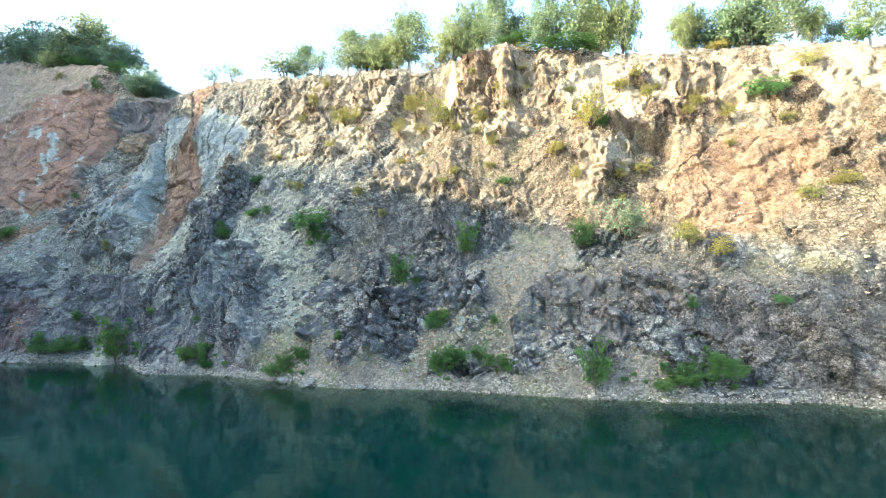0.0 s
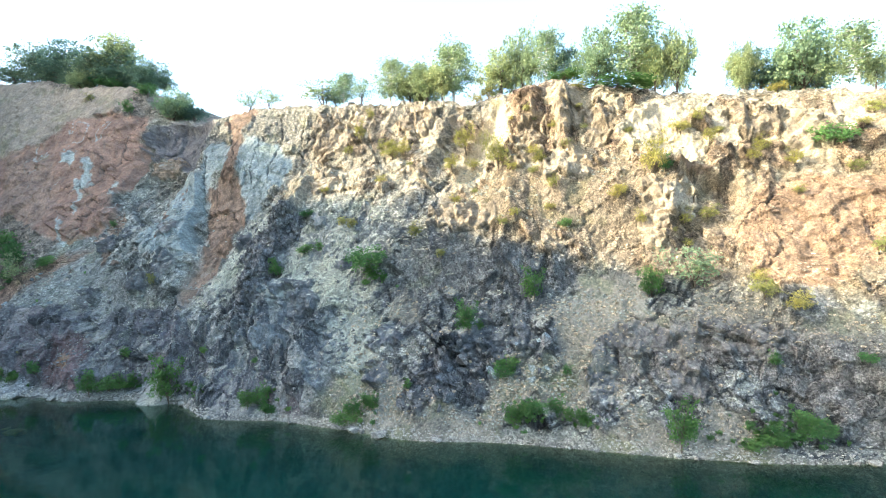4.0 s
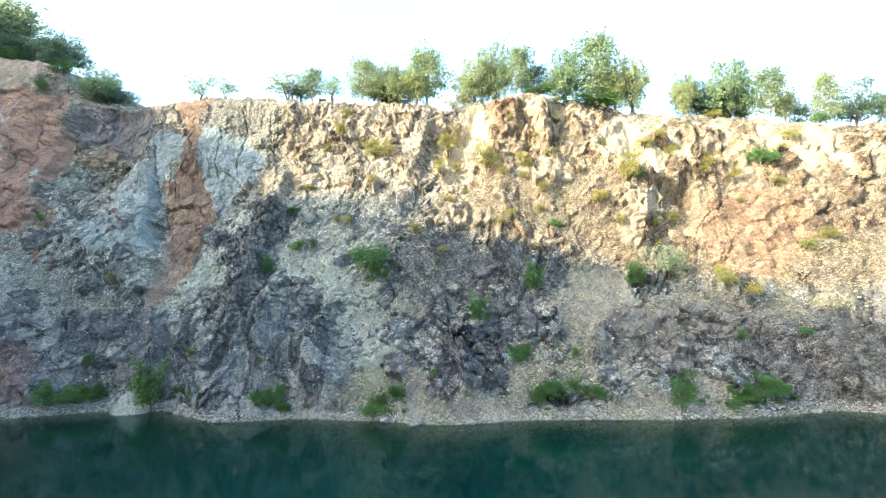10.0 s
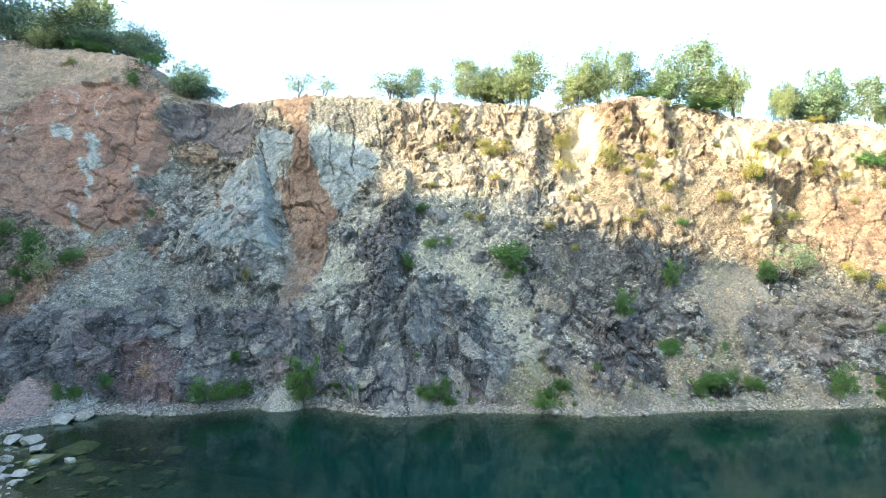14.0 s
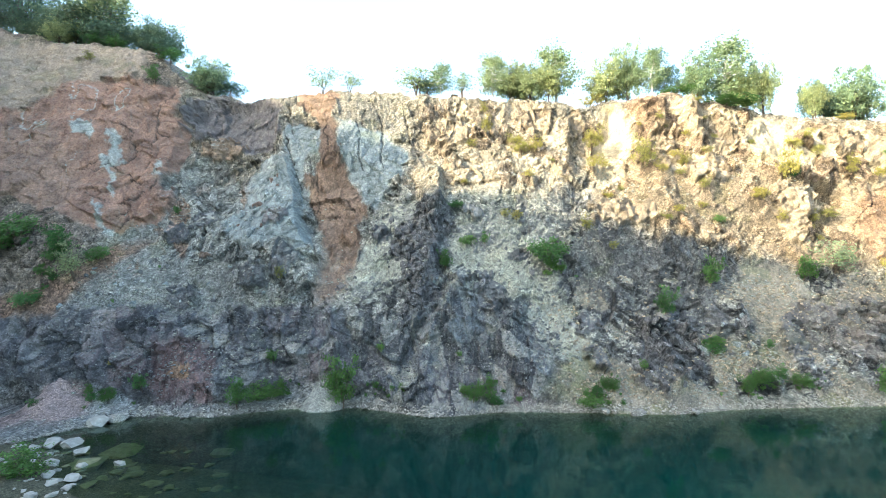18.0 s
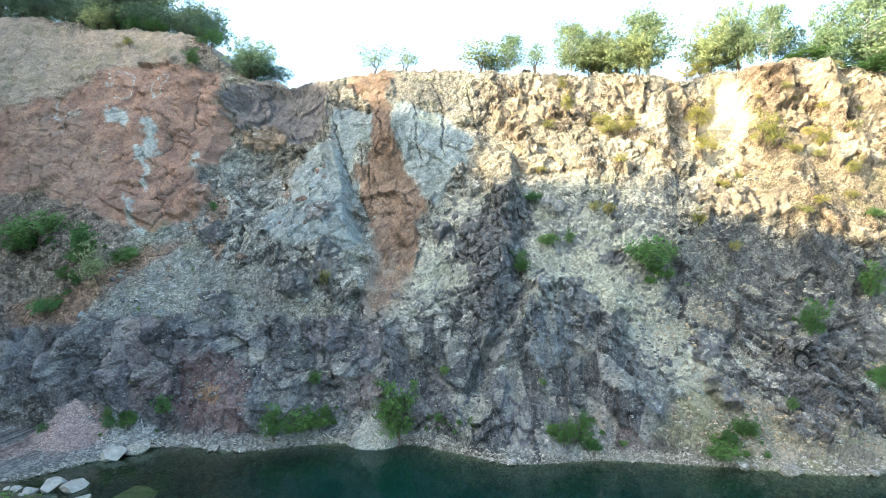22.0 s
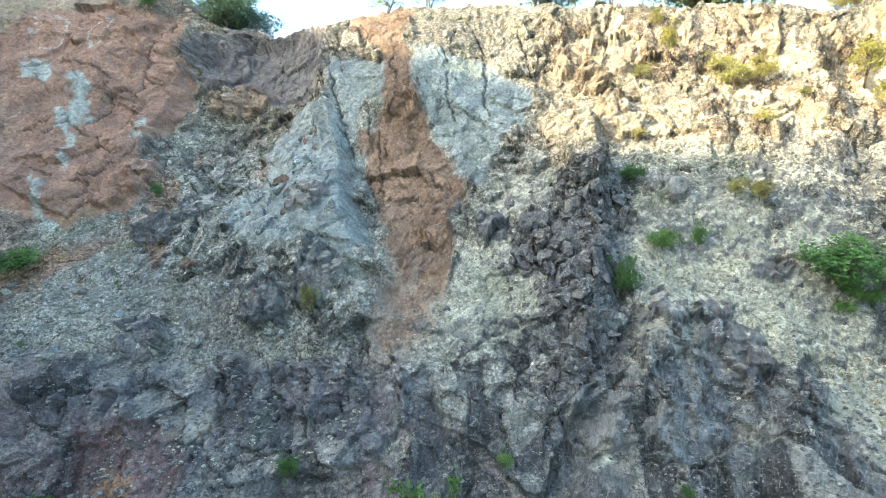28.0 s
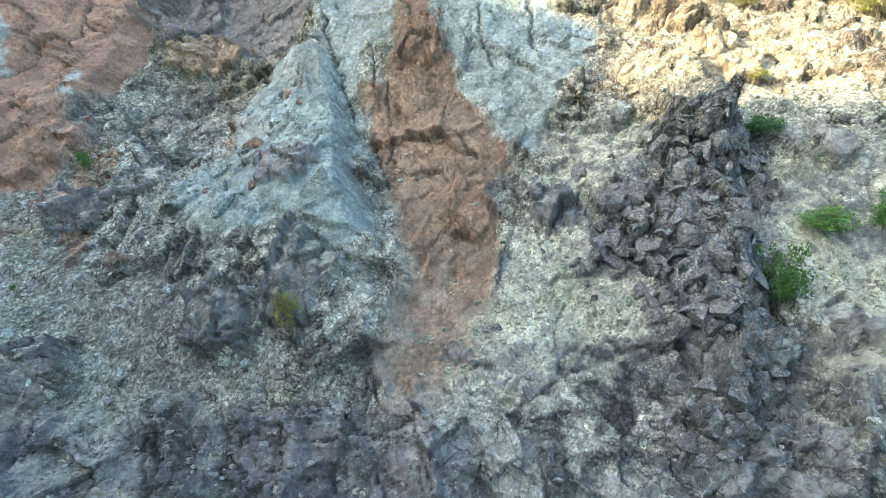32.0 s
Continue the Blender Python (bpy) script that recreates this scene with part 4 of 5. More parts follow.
vein = smooth(0.05, 0.015, np.abs(fbm(wx * 0.3, wz * 0.22, 97, 3) + 0.05)) * area("red_hill", 0.2)
blend(vein * smooth(0.1, 0.5, vnoise(X * 0.3, Z * 0.3, 98)) * 0.8, "pale_vein")
blend(loose * smooth(0.35, 0.75, fbm(X * 0.6, Z * 0.6, 95, 4)) * smooth(0.8, 1.6, Z) * 0.3 * (1 - area("dyke")), "grass")
blend(apron * smooth(0.0, 0.45, fbm(X * 0.45, Z * 0.7, 195, 4)) * smooth(5.5, 2.5, Z) * 0.35, "grass")
vary = 1 + 0.25 * (big_id - 0.5) + 0.45 * (mid_id - 0.5) * firm + (0.25 + 0.4 * firm) * (small_id - 0.5) + 0.55 * (tiny_id - 0.5) + foot * 0.3 * (post_id - 0.5)
calm = np.clip(0.5 * area("talus", 0.8) + 0.45 * area("pale_slope", 0.6) + 0.75 * area("dyke", 0.3) + 0.7 * area("blue_wall", 0.3) + 0.7 * area("blue_cap", 0.3) + 0.65 * area("blue_tooth", 0.3) + 0.55 * foot + 0.6 * jut + area("red_hill", 0.4) + area("tan_cap", 0.6) + 0.45 * apron + area("sand_chute", 0.4) + area("sand_slip", 0.4) + 0.4 * area("orange_face", 0.4) + area("pale_scree", 0.5) + 0.6 * bald + 0.8 * area("recess", 0.3), 0, 0.85)
vary = 1 + (vary - 1) * (1 - 0.6 * calm)
# open joints of the firm rock painted dark for the shade inside, with some soil
soil_or_shade = firm * (1 - 0.75 * calm) * (1 - 0.6 * upper) * np.maximum(np.maximum(0.55 * smooth(0.1, 0.0, small_gap) * open_b * (1 - 0.7 * plates), 0.7 * smooth(0.055, 0.0, mid_gap) * open_a * (1 - 0.5 * plates)),
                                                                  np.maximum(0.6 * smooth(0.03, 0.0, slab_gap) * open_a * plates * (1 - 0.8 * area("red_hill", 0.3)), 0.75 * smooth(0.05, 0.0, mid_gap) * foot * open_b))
soil_or_shade = np.maximum(soil_or_shade, np.maximum(0.85 * web, 0.75 * CUT))
blend(soil_or_shade, "joint_shade")
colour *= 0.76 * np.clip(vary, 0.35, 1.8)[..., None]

# bed below the water and the ground behind the crest
shore = Y[0]
bed = [(-16, -5.0), (-9, -3.4), (-5, -2.0), (-3, -1.3), (-2, -0.9), (-1.2, -0.55), (-0.6, -0.28), (-0.25, -0.12)]
shelf = smooth(-43, -49, xs)
bx = np.array([np.stack([xs, shore + dy * (1 + 0.6 * shelf), dz * (1 - 0.72 * shelf) + 0.06 * fbm(xs * 1.3, xs * 0 + dy, 71, 3)], -1) for dy, dz in bed])
back = [(0.3, 0.02), (0.8, 0.05), (2, 0.1), (5, 0.2), (12, 0.4), (45, 0.8)]
top = np.array([np.stack([xs, Y[-1] + dy, Z[-1] + dz + (0.15 * fbm(xs * 0.8, xs * 0 + dy, 72, 3) if dy > 0.5 else 0)], -1) for dy, dz in back])
co = np.concatenate([bx, np.stack([X, Y, Z], -1), top])
cliff = sheet("cliff", co, M_CLIFF, False)
tagged(cliff, "weathered quarry cliff of grey, red and ochre broken rock above water", "cliff", kind="structure")
silt = np.array(TONE["gravel"]) * (0.55 - 0.33 * smooth(-0.4, -1.2, bx[..., 2] + 0.8 * smooth(-40, -46, bx[..., 0]) * -1))[..., None]
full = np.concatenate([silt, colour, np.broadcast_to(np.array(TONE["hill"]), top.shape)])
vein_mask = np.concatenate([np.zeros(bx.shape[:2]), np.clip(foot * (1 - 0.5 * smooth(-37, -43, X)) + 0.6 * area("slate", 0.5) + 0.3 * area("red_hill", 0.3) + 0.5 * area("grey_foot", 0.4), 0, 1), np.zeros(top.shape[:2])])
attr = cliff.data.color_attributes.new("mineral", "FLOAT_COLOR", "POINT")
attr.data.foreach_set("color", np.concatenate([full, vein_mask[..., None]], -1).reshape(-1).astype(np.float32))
NB = len(bed)
smooth_soil = cliff.data.attributes.new("calm", "FLOAT", "POINT")
smooth_soil.data.foreach_set("value", np.concatenate([np.zeros(bx.shape[:2]), calm, np.zeros(top.shape[:2])]).reshape(-1).astype(np.float32))
SURF = co[NB:NB + len(fs)]


def on_face(x, z):
    """The point of the finished face at x, near height z."""
    j = int(np.clip(np.searchsorted(xs, x), 0, len(xs) - 1))
    col = SURF[:, j]
    i = int(np.argmin(np.abs(col[:, 2] - z)))
    return Vector(col[i])


def crest_at(x):
    return Vector(SURF[-1, int(np.clip(np.searchsorted(xs, x), 0, len(xs) - 1))])


# ---- water ----
def spit_height(x, y):
    """The low stony spit that runs out from the end of the beach and slopes off into the lake."""
    e = x - (-52 + 1.0 * (22 - y))
    return np.clip(0.2 - 0.13 * (e + 3.5), -2.4, 0.2) - 0.22 * np.maximum(y - 20.5, 0) - 0.3 * np.maximum(10 - y, 0) + 0.07 * fbm(x, y, 111, 4)


wxs = np.concatenate([np.arange(-160, -70, 10), np.arange(-70, 25, 0.5), np.arange(25, 121, 12)])
wys = np.concatenate([np.arange(-150, -5, 10), np.arange(-5, 40, 0.5)])
WX, WY = np.meshgrid(wxs, wys)
near = np.interp(WX, xs, shore) - WY
depth = np.interp(near / (1 + 0.6 * smooth(-43, -49, WX)), [0, 0.6, 1.2, 2, 3, 5, 9, 16], [0, 0.28, 0.55, 0.9, 1.3, 2, 3.4, 5]) * (1 - 0.72 * smooth(-43, -49, WX))
depth = np.where((WX > -75) & (WX < -33) & (WY > 3) & (WY < 24), np.minimum(depth, -spit_height(WX, WY)), depth)
water = sheet("water", np.stack([WX, WY, WX * 0], -1), M_WATER)
tagged(water, "still dark green quarry lake below the cliff", "water", kind="structure")
sh = water.data.attributes.new("shallow", "FLOAT", "POINT")
sh.data.foreach_set("value", np.exp(-np.maximum(depth, 0) * (0.75 - 0.42 * smooth(-38, -45, WX))).reshape(-1).astype(np.float32))

# ---- unseen rim added round and behind the camera; its western heights are set to shade the cliff's left and foot ----
RIM = [(-98, 90, 20), (-98, 45, 26), (-98, 39, 54), (-98, 22, 54), (-98, 15, 50.5), (-98, 9, 48.6), (-98, 1, 49.6), (-98, -4, 49.8), (-98, -5.6, 46.6), (-98, -8, 46.2), (-98, -10, 47.2), (-98, -17, 48.5), (-98, -25, 51.5), (-98, -33, 53.5), (-98, -42, 56), (-98, -70, 58),
       (-80, -110, 40), (-20, -135, 24), (60, -125, 22), (95, -70, 20), (90, 20, 18), (75, 90, 20)]
steps = np.linspace(0, len(RIM) - 1, 1400)
rx, ry, rz = (np.interp(steps, range(len(RIM)), [r[k] for r in RIM]) for k in range(3))
tx, ty = np.gradient(rx), np.gradient(ry)
ln = np.hypot(tx, ty)
nx, ny = -ty / ln, tx / ln
run = np.cumsum(np.hypot(np.gradient(rx), np.gradient(ry)))
# bumps on the rim's top roughen the edge of its shadow
crown = 0.5 * fbm(run * 0.22, run * 0, 81, 4) + 0.7 * np.maximum(fbm(run * 0.5, run * 0, 86, 3), 0)
prof = [(9, -0.16), (7, 0.02), (4, 0.5), (1.5, 0.9), (0, 1.0), (-6, 0.98), (-40, 0.8), (-140, 0.4)]
rim_co = np.array([np.stack([rx + nx * o, ry + ny * o, np.where(h < 0.1, h * 20, (rz + crown) * h)], -1) for o, h in prof])
rim = sheet("ground_shade_rim", rim_co, M_WOODS, False)
tagged(rim, "unseen wooded rim added round the lake to shade the cliff", "hillside", kind="structure")

# ---- rocks ----
def stone_mesh(name, seed, mat, flat=0.7):
    """An angular block: the hull of scattered points."""
    r = random.Random(seed)
    bm = bmesh.new()
    for _ in range(15):
        v = Vector((r.gauss(0, 1), r.gauss(0, 1), r.gauss(0, 1))).normalized() * r.uniform(0.8, 1.05)
        v = Vector((max(-0.72, min(0.72, v.x)), max(-0.62, min(0.62, v.y)), max(-0.6, min(0.6, v.z)) * flat))
        bm.verts.new(v)
    hull = bmesh.ops.convex_hull(bm, input=bm.verts)
    bmesh.ops.delete(bm, geom=[g for g in set(hull["geom_interior"] + hull["geom_unused"]) if isinstance(g, bmesh.types.BMVert)], context="VERTS")
    me = bpy.data.meshes.new(name)
    bm.to_mesh(me)
    bm.free()
    me.materials.append(mat)
    return me


STONES = {m.name: [stone_mesh("stone", 10 * k + i, m) for i in range(6)] for k, m in enumerate((M_DARK, M_PALE, M_TAN, M_BLUE, M_RED, M_TALUS, M_PINK, M_TALUS_HEAP))}
STONES[M_DROWNED.name] = [stone_mesh("slab", 110 + i, M_DROWNED, 0.3) for i in range(5)]
STONES[M_SLAB.name] = [stone_mesh("slab", 90 + i, M_SLAB, 0.55) for i in range(7)]


def put_stone(name, mat, at, size, r, parent=None, tip=0.25):
    ob = new(name, r.choice(STONES[mat.name]))
    ob.matrix_world = Matrix.LocRotScale(at, Euler((r.uniform(-tip, tip), r.uniform(-tip, tip), r.uniform(0, 6.28))), (size * r.uniform(0.8, 1.3), size * r.uniform(0.8, 1.2), size * r.uniform(0.7, 1.1)))
    ob.parent = parent
    return ob


r = random.Random(5)
# ---- stones along the shore and in the shallows ----
def shore_y(x):
    return float(np.interp(x, xs, shore))


for k in range(120):
    x = r.uniform(-56, 9) if k % 3 else r.uniform(-56, -47)
    size = r.choice((0.12, 0.16, 0.2, 0.3)) * r.uniform(0.8, 1.3)
    y = shore_y(x) + r.uniform(-0.25, 0.5)
    tagged(put_stone("shore_stone", M_PALE, (x, y, 0.03 + 0.25 * size), size, r), "pale angular stone on the gravel shore", "stone", "stones along the shore")
# larger pale slabs
for x, dy, size, lab in ((-52.6, -0.2, 0.75, "large flat pale slab half in the water"), (-19.0, -0.1, 0.55, "white slab at the water's edge"), (-20.9, 0.0, 0.5, "white slab at the water's edge"),
                         (-15.4, -0.1, 0.4, "pale stone at the water's edge"), (-35.8, 0.1, 0.4, "pale stone on the gravel shore"), (-31.9, 0.0, 0.35, "pale stone on the gravel shore")):
    tagged(put_stone("slab", M_PALE, (x, shore_y(x) + dy, 0.12), size, r), lab, "stone", "stones along the shore")
# the stony spit at the end of the beach, and the stones on it and in the shallows before it
gx, gy = np.meshgrid(np.linspace(-75, -33, 150), np.linspace(3, 24, 90))
spit = sheet("ground_spit", np.stack([gx, gy, spit_height(gx, gy)], -1), M_SILT, False)
tagged(spit, "low stony spit at the end of the beach", "beach", kind="structure")
for k in range(190):
    y = r.uniform(11, 22.4)
    e = r.uniform(-7.5, -1.2) if k < 120 else -1.5 + 9 * r.random() ** 1.5
    x = -52 + (22 - y) + e
    if y > shore_y(x) - 0.3:
        continue
    ground = float(spit_height(np.array([x]), np.array([y]))[0])
    if k < 120:
        size = r.choice((0.1, 0.14, 0.2, 0.32)) * r.uniform(0.8, 1.3)
        z, lab = max(ground, -0.12 if k % 3 else -0.3) + 0.1 * size, "pale stone rising from the shallow water"
        tagged(put_stone("shallow_stone", M_SLAB, (x, y, z), size, r, None, 0.3), lab, "stone", "stones in the shallows")
    else:
        size = r.choice((0.16, 0.24, 0.4)) * r.uniform(0.8, 1.3)
        tagged(put_stone("shallow_stone", M_DROWNED, (x, y, max(ground, -0.75) + 0.12 * size), size, r, None, 0.14), "flat stone lying under shallow water", "stone", "stones in the shallows")


def dry_slab(x, y, across, label="broad pale slab standing out of the shallows"):
    tagged(put_stone("slab", M_SLAB, (x, y, 0.02 + 0.1 * across), across * 0.62, r, None, 0.12), label, "stone", "stones in the shallows")


def drowned_slab(x, y, across):
    ground = float(spit_height(np.array([x]), np.array([y]))[0])
    tagged(put_stone("slab", M_DROWNED, (x, y, max(ground, -0.5)), across * 0.7, r, None, 0.08), "broad flat slab lying under the water", "stone", "stones in the shallows")


dry_slab(-53.2, 25.3, 1.5, "large flat pale slab at the end of the gravel beach")
dry_slab(-52.8, 21.2, 1.25)
dry_slab(-51.6, 21.3, 1.0)
dry_slab(-50.0, 19.9, 0.95)
dry_slab(-46.8, 18.2, 0.6)
dry_slab(-48.5, 18.0, 0.6)
dry_slab(-50.4, 18.3, 0.75)
dry_slab(-54.9, 24.9, 0.45, "white stone on the gravel beach")
dry_slab(-55.1, 25.9, 0.65, "white stone on the gravel beach")
dry_slab(-47.6, 16.2, 0.8)
dry_slab(-49.2, 16.6, 0.7)
drowned_slab(-48.8, 21.7, 2.1)
drowned_slab(-43.2, 21.5, 1.3)
drowned_slab(-46.2, 21.6, 0.6)
drowned_slab(-48.9, 18.5, 1.7)
drowned_slab(-47.4, 19.5, 0.9)
drowned_slab(-46.2, 18.3, 0.9)
drowned_slab(-42.9, 19.5, 0.6)
drowned_slab(-44.4, 17.0, 0.9)


def gravel_heap(ax, ay, height, radius, mat, label, seed):
    """A cone of loose gravel with its top against the rock and its foot on the beach."""
    rad, ang = np.meshgrid(np.linspace(0, 1, 26), np.linspace(0, 6.283, 61))
    hx, hy = ax + rad * radius * np.cos(ang), ay + rad * radius * np.sin(ang)
    hz = height * (1 - rad ** 0.9) * (1 + 0.12 * fbm(hx * 1.2, hy * 1.2, seed, 3)) + 0.05 * fbm(hx * 5, hy * 5, seed + 4, 3) * (1 - 0.6 * rad) - 0.15 * rad
    heap = sheet("spoil_heap", np.stack([hx, hy, hz + 0.12], -1), mat, False)
    tagged(heap, label, "spoil heap", "heaps on the beach")
    g = random.Random(seed)
    for _ in range(46):
        q, w = math.sqrt(g.random()) * 0.98, g.uniform(0, 6.28)
        px_, py_ = ax + q * radius * math.cos(w), ay + q * radius * math.sin(w)
        put_stone("stone", mat, (px_, py_, height * (1 - q ** 0.9) - 0.15 * q + 0.12), g.choice((0.06, 0.09, 0.14)), g, heap, 1.0)


gravel_heap(-56.9, 26.9, 2.6, 3.4, M_PINK, "heap of pinkish gravel against the dark rock", 31)
gravel_heap(-39.8, 29.7, 2.0, 1.7, M_TALUS_HEAP, "small pale grey heap of silt below the rock", 37)


def blocks(name, count, mats, where, sizes):
    """Blocks of the cliff that stand out singly: parts of it."""
    poly = AREA[where]
    x0, x1 = min(p[0] for p in poly), max(p[0] for p in poly)
    z0, z1 = min(p[1] for p in poly), max(p[1] for p in poly)
    made = 0
    while made < count:
        x, z = r.uniform(x0, x1), r.uniform(max(z0, 0.7), z1)
        if inside(poly, np.array([x]), np.array([z]))[0] < 0:
            continue
        size = r.uniform(*sizes)
        put_stone(name, r.choice(mats), on_face(x, z) + Vector((0, 0.22 * size, 0.0)), size, r, cliff, 1.6)
        made += 1


blocks("block", 270, [M_DARK], "rib", (0.16, 0.46))
blocks("block", 60, [M_DARK], "block_heap", (0.18, 0.5))
blocks("boulder", 60, [M_DARK, M_BLUE, M_TALUS], "grey_scree", (0.1, 0.4))
blocks("boulder", 40, [M_TALUS, M_DARK], "talus", (0.12, 0.4))
blocks("boulder", 30, [M_TALUS, M_DARK], "pale_slope", (0.12, 0.35))
blocks("boulder", 12, [M_BLUE], "blue_tooth", (0.3, 0.7))
blocks("boulder", 6, [M_RED], "blue_tooth", (0.3, 0.6))
blocks("boulder", 30, [M_TAN], "cream", (0.25, 0.6))
blocks("boulder", 20, [M_BLUE, M_DARK], "slate_low", (0.25, 0.6))

# ---- fallen scree: small stones lying on the loose slopes, the ledges and the beach ----
def scatter(name, count, weight, mat, lo, hi, label, seed):
    g = np.random.default_rng(seed)
    pick = g.choice(weight.size, count, p=(weight / weight.sum()).reshape(-1))
    at = SURF.reshape(-1, 3)[pick]
    size = lo * (hi / lo) ** (g.random(count) ** 2.2)
    me0 = STONES[mat.name]
    verts, faces, base = [], [], 0
    shapes = [(np.array([v.co for v in me.vertices]), [list(p.vertices) for p in me.polygons]) for me in me0]
    for p, s, ang, k in zip(at, size, g.uniform(0, 6.28, count), g.integers(0, len(shapes), count)):
        v, f = shapes[k]
        c, d = math.cos(ang), math.sin(ang)
        q = np.stack([v[:, 0] * c - v[:, 1] * d, v[:, 0] * d + v[:, 1] * c, v[:, 2]], -1) * s + p + (0, 0, 0.15 * s)
        verts.append(q)
        faces += [[i + base for i in one] for one in f]
        base += len(v)
    me = bpy.data.meshes.new(name)
    me.from_pydata(np.concatenate(verts).tolist(), [], faces)
    me.materials.append(mat)
    return tagged(new(name, me), label, "scree", kind="stuff")


per_area = np.gradient(xs)[None, :] * np.gradient(fs)[:, None]
keep = smooth(0.45, 0.62, level) * (0.25 + loose) * per_area * smooth(0.5, 1.0, Z)
centre = smooth(-60, -56, X) * (1 - 0.85 * area("red_soil", 0.5)) * (1 - 0.7 * area("dyke", 0.3)) * smooth(0, -10, X)
scatter("scree", 12000, keep * centre * smooth(22, 18, Z), M_TALUS, 0.03, 0.16, "small grey-green fallen stones on the ledges", 3)
scatter("scree", 5000, (keep + 0.5 * apron * per_area * smooth(0.6, 1.2, Z)) * smooth(-26, -20, X), M_TAN, 0.04, 0.2, "small tan fallen stones on the ledges", 4)
scatter("scree", 3500, foot * per_area * smooth(0.5, 1.5, Z), M_DARK, 0.05, 0.2, "small dark broken stones on the rock foot", 6)
scatter("beach_gravel", 5000, per_area * smooth(0.75, 0.3, Z) * smooth(-66, -56, X), M_PALE, 0.03, 0.15, "pale gravel of the narrow beach", 5)

# ---- trees and shrubs ----
def tube(bm, pts, radii, sides=6):
    rings = []
    for k, (p, rad) in enumerate(zip(pts, radii)):
        d = (Vector(pts[min(k + 1, len(pts) - 1)]) - Vector(pts[max(k - 1, 0)])).normalized()
        a = d.orthogonal().normalized()
        b = d.cross(a)
        rings.append([bm.verts.new(Vector(p) + rad * (math.cos(6.283 * s / sides) * a + math.sin(6.283 * s / sides) * b)) for s in range(sides)])
    for q, w in zip(rings, rings[1:]):
        for s in range(sides):
            bm.faces.new((q[s], q[(s + 1) % sides], w[(s + 1) % sides], w[s]))


def leaves_mesh(name, centres, spread, per, size, mat, seed):
    """A crown: many small single leaves in loose clumps round the twig ends."""
    g = np.random.default_rng(seed)
    c = np.repeat(np.array(centres), per, 0)
    c = c + g.normal(0, 1, c.shape) * np.repeat(np.array(spread)[:, None], per, 0) * (0.62, 0.62, 0.5)
    n = len(c)
    a = g.normal(0, 1, (n, 3))
    a /= np.linalg.norm(a, axis=1)[:, None]
    b = np.cross(a, g.normal(0, 1, (n, 3)))
    b /= np.linalg.norm(b, axis=1)[:, None]
    s = size * g.uniform(0.6, 1.4, (n, 1))
    v = np.stack([c - a * s, c - b * s * 0.55, c + a * s, c + b * s * 0.55], 1).reshape(-1, 3)
    me = bpy.data.meshes.new(name)
    me.from_pydata(v.tolist(), [], np.arange(len(v)).reshape(-1, 4).tolist())
    me.materials.append(mat)
    return me


def make_plant(name, seed, height, width, stems, bark, leaf, leaf_size, clumps, per, low=0.25, droop=0.0):
    """A tree or shrub standing at the origin: tapered stems and limbs, and a crown of leaves with gaps."""
    q = random.Random(seed)
    root = new(name)
    bm = bmesh.new()
    centres, spread = [], []
    for s in range(stems):
        lean = q.uniform(0.02, 0.12) if stems == 1 else q.uniform(0.04, 0.2) if height > 3 else q.uniform(0.15, 0.45)
        ang = q.uniform(0, 6.28)
        h = height * (1 if s == 0 else q.uniform(0.5, 0.95)) * 0.92
        rad = height * (0.020 if stems == 1 else 0.013)
        pts = [Vector((0, 0, -0.3))] + [Vector((math.cos(ang) * lean * h * f ** 1.3 + q.gauss(0, 0.015) * height, math.sin(ang) * lean * h * f ** 1.3 + q.gauss(0, 0.015) * height, h * f)) for f in (0.12, 0.3, 0.5, 0.7, 0.88, 1)]
        tube(bm, pts, [rad * 1.3, rad, rad * 0.85, rad * 0.65, rad * 0.45, rad * 0.28, rad * 0.1])
        for k in range(max(3, clumps // stems)):
            f = low + (1 - low) * q.random() ** 0.85
            stem = pts[1].lerp(pts[-1], f)
            body = math.sin(math.pi * min(1, 0.12 + 0.88 * ((f - low) / (1 - low)) ** 0.75)) ** 0.6
            out = width * 0.5 * max(body, 0.62) * q.uniform(0.3, 1.15)
            th = q.uniform(0, 6.28)
            end = stem + Vector((math.cos(th) * out, math.sin(th) * out, out * q.uniform(0.1, 0.6) - droop * out))
            if k % 2 == 0:
                tube(bm, [stem, stem.lerp(end, 0.55) + Vector((0, 0, 0.05 * out)), end], [rad * 0.35, rad * 0.22, rad * 0.06], 4)
            centres.append(end)
            spread.append(height * q.uniform(0.035, 0.1) + 0.04)
    part("trunk", bm, bark, root)
    me = leaves_mesh("crown", centres, spread, per, leaf_size, leaf, seed)
    ob = new("crown", me)
    ob.parent = root
    return root


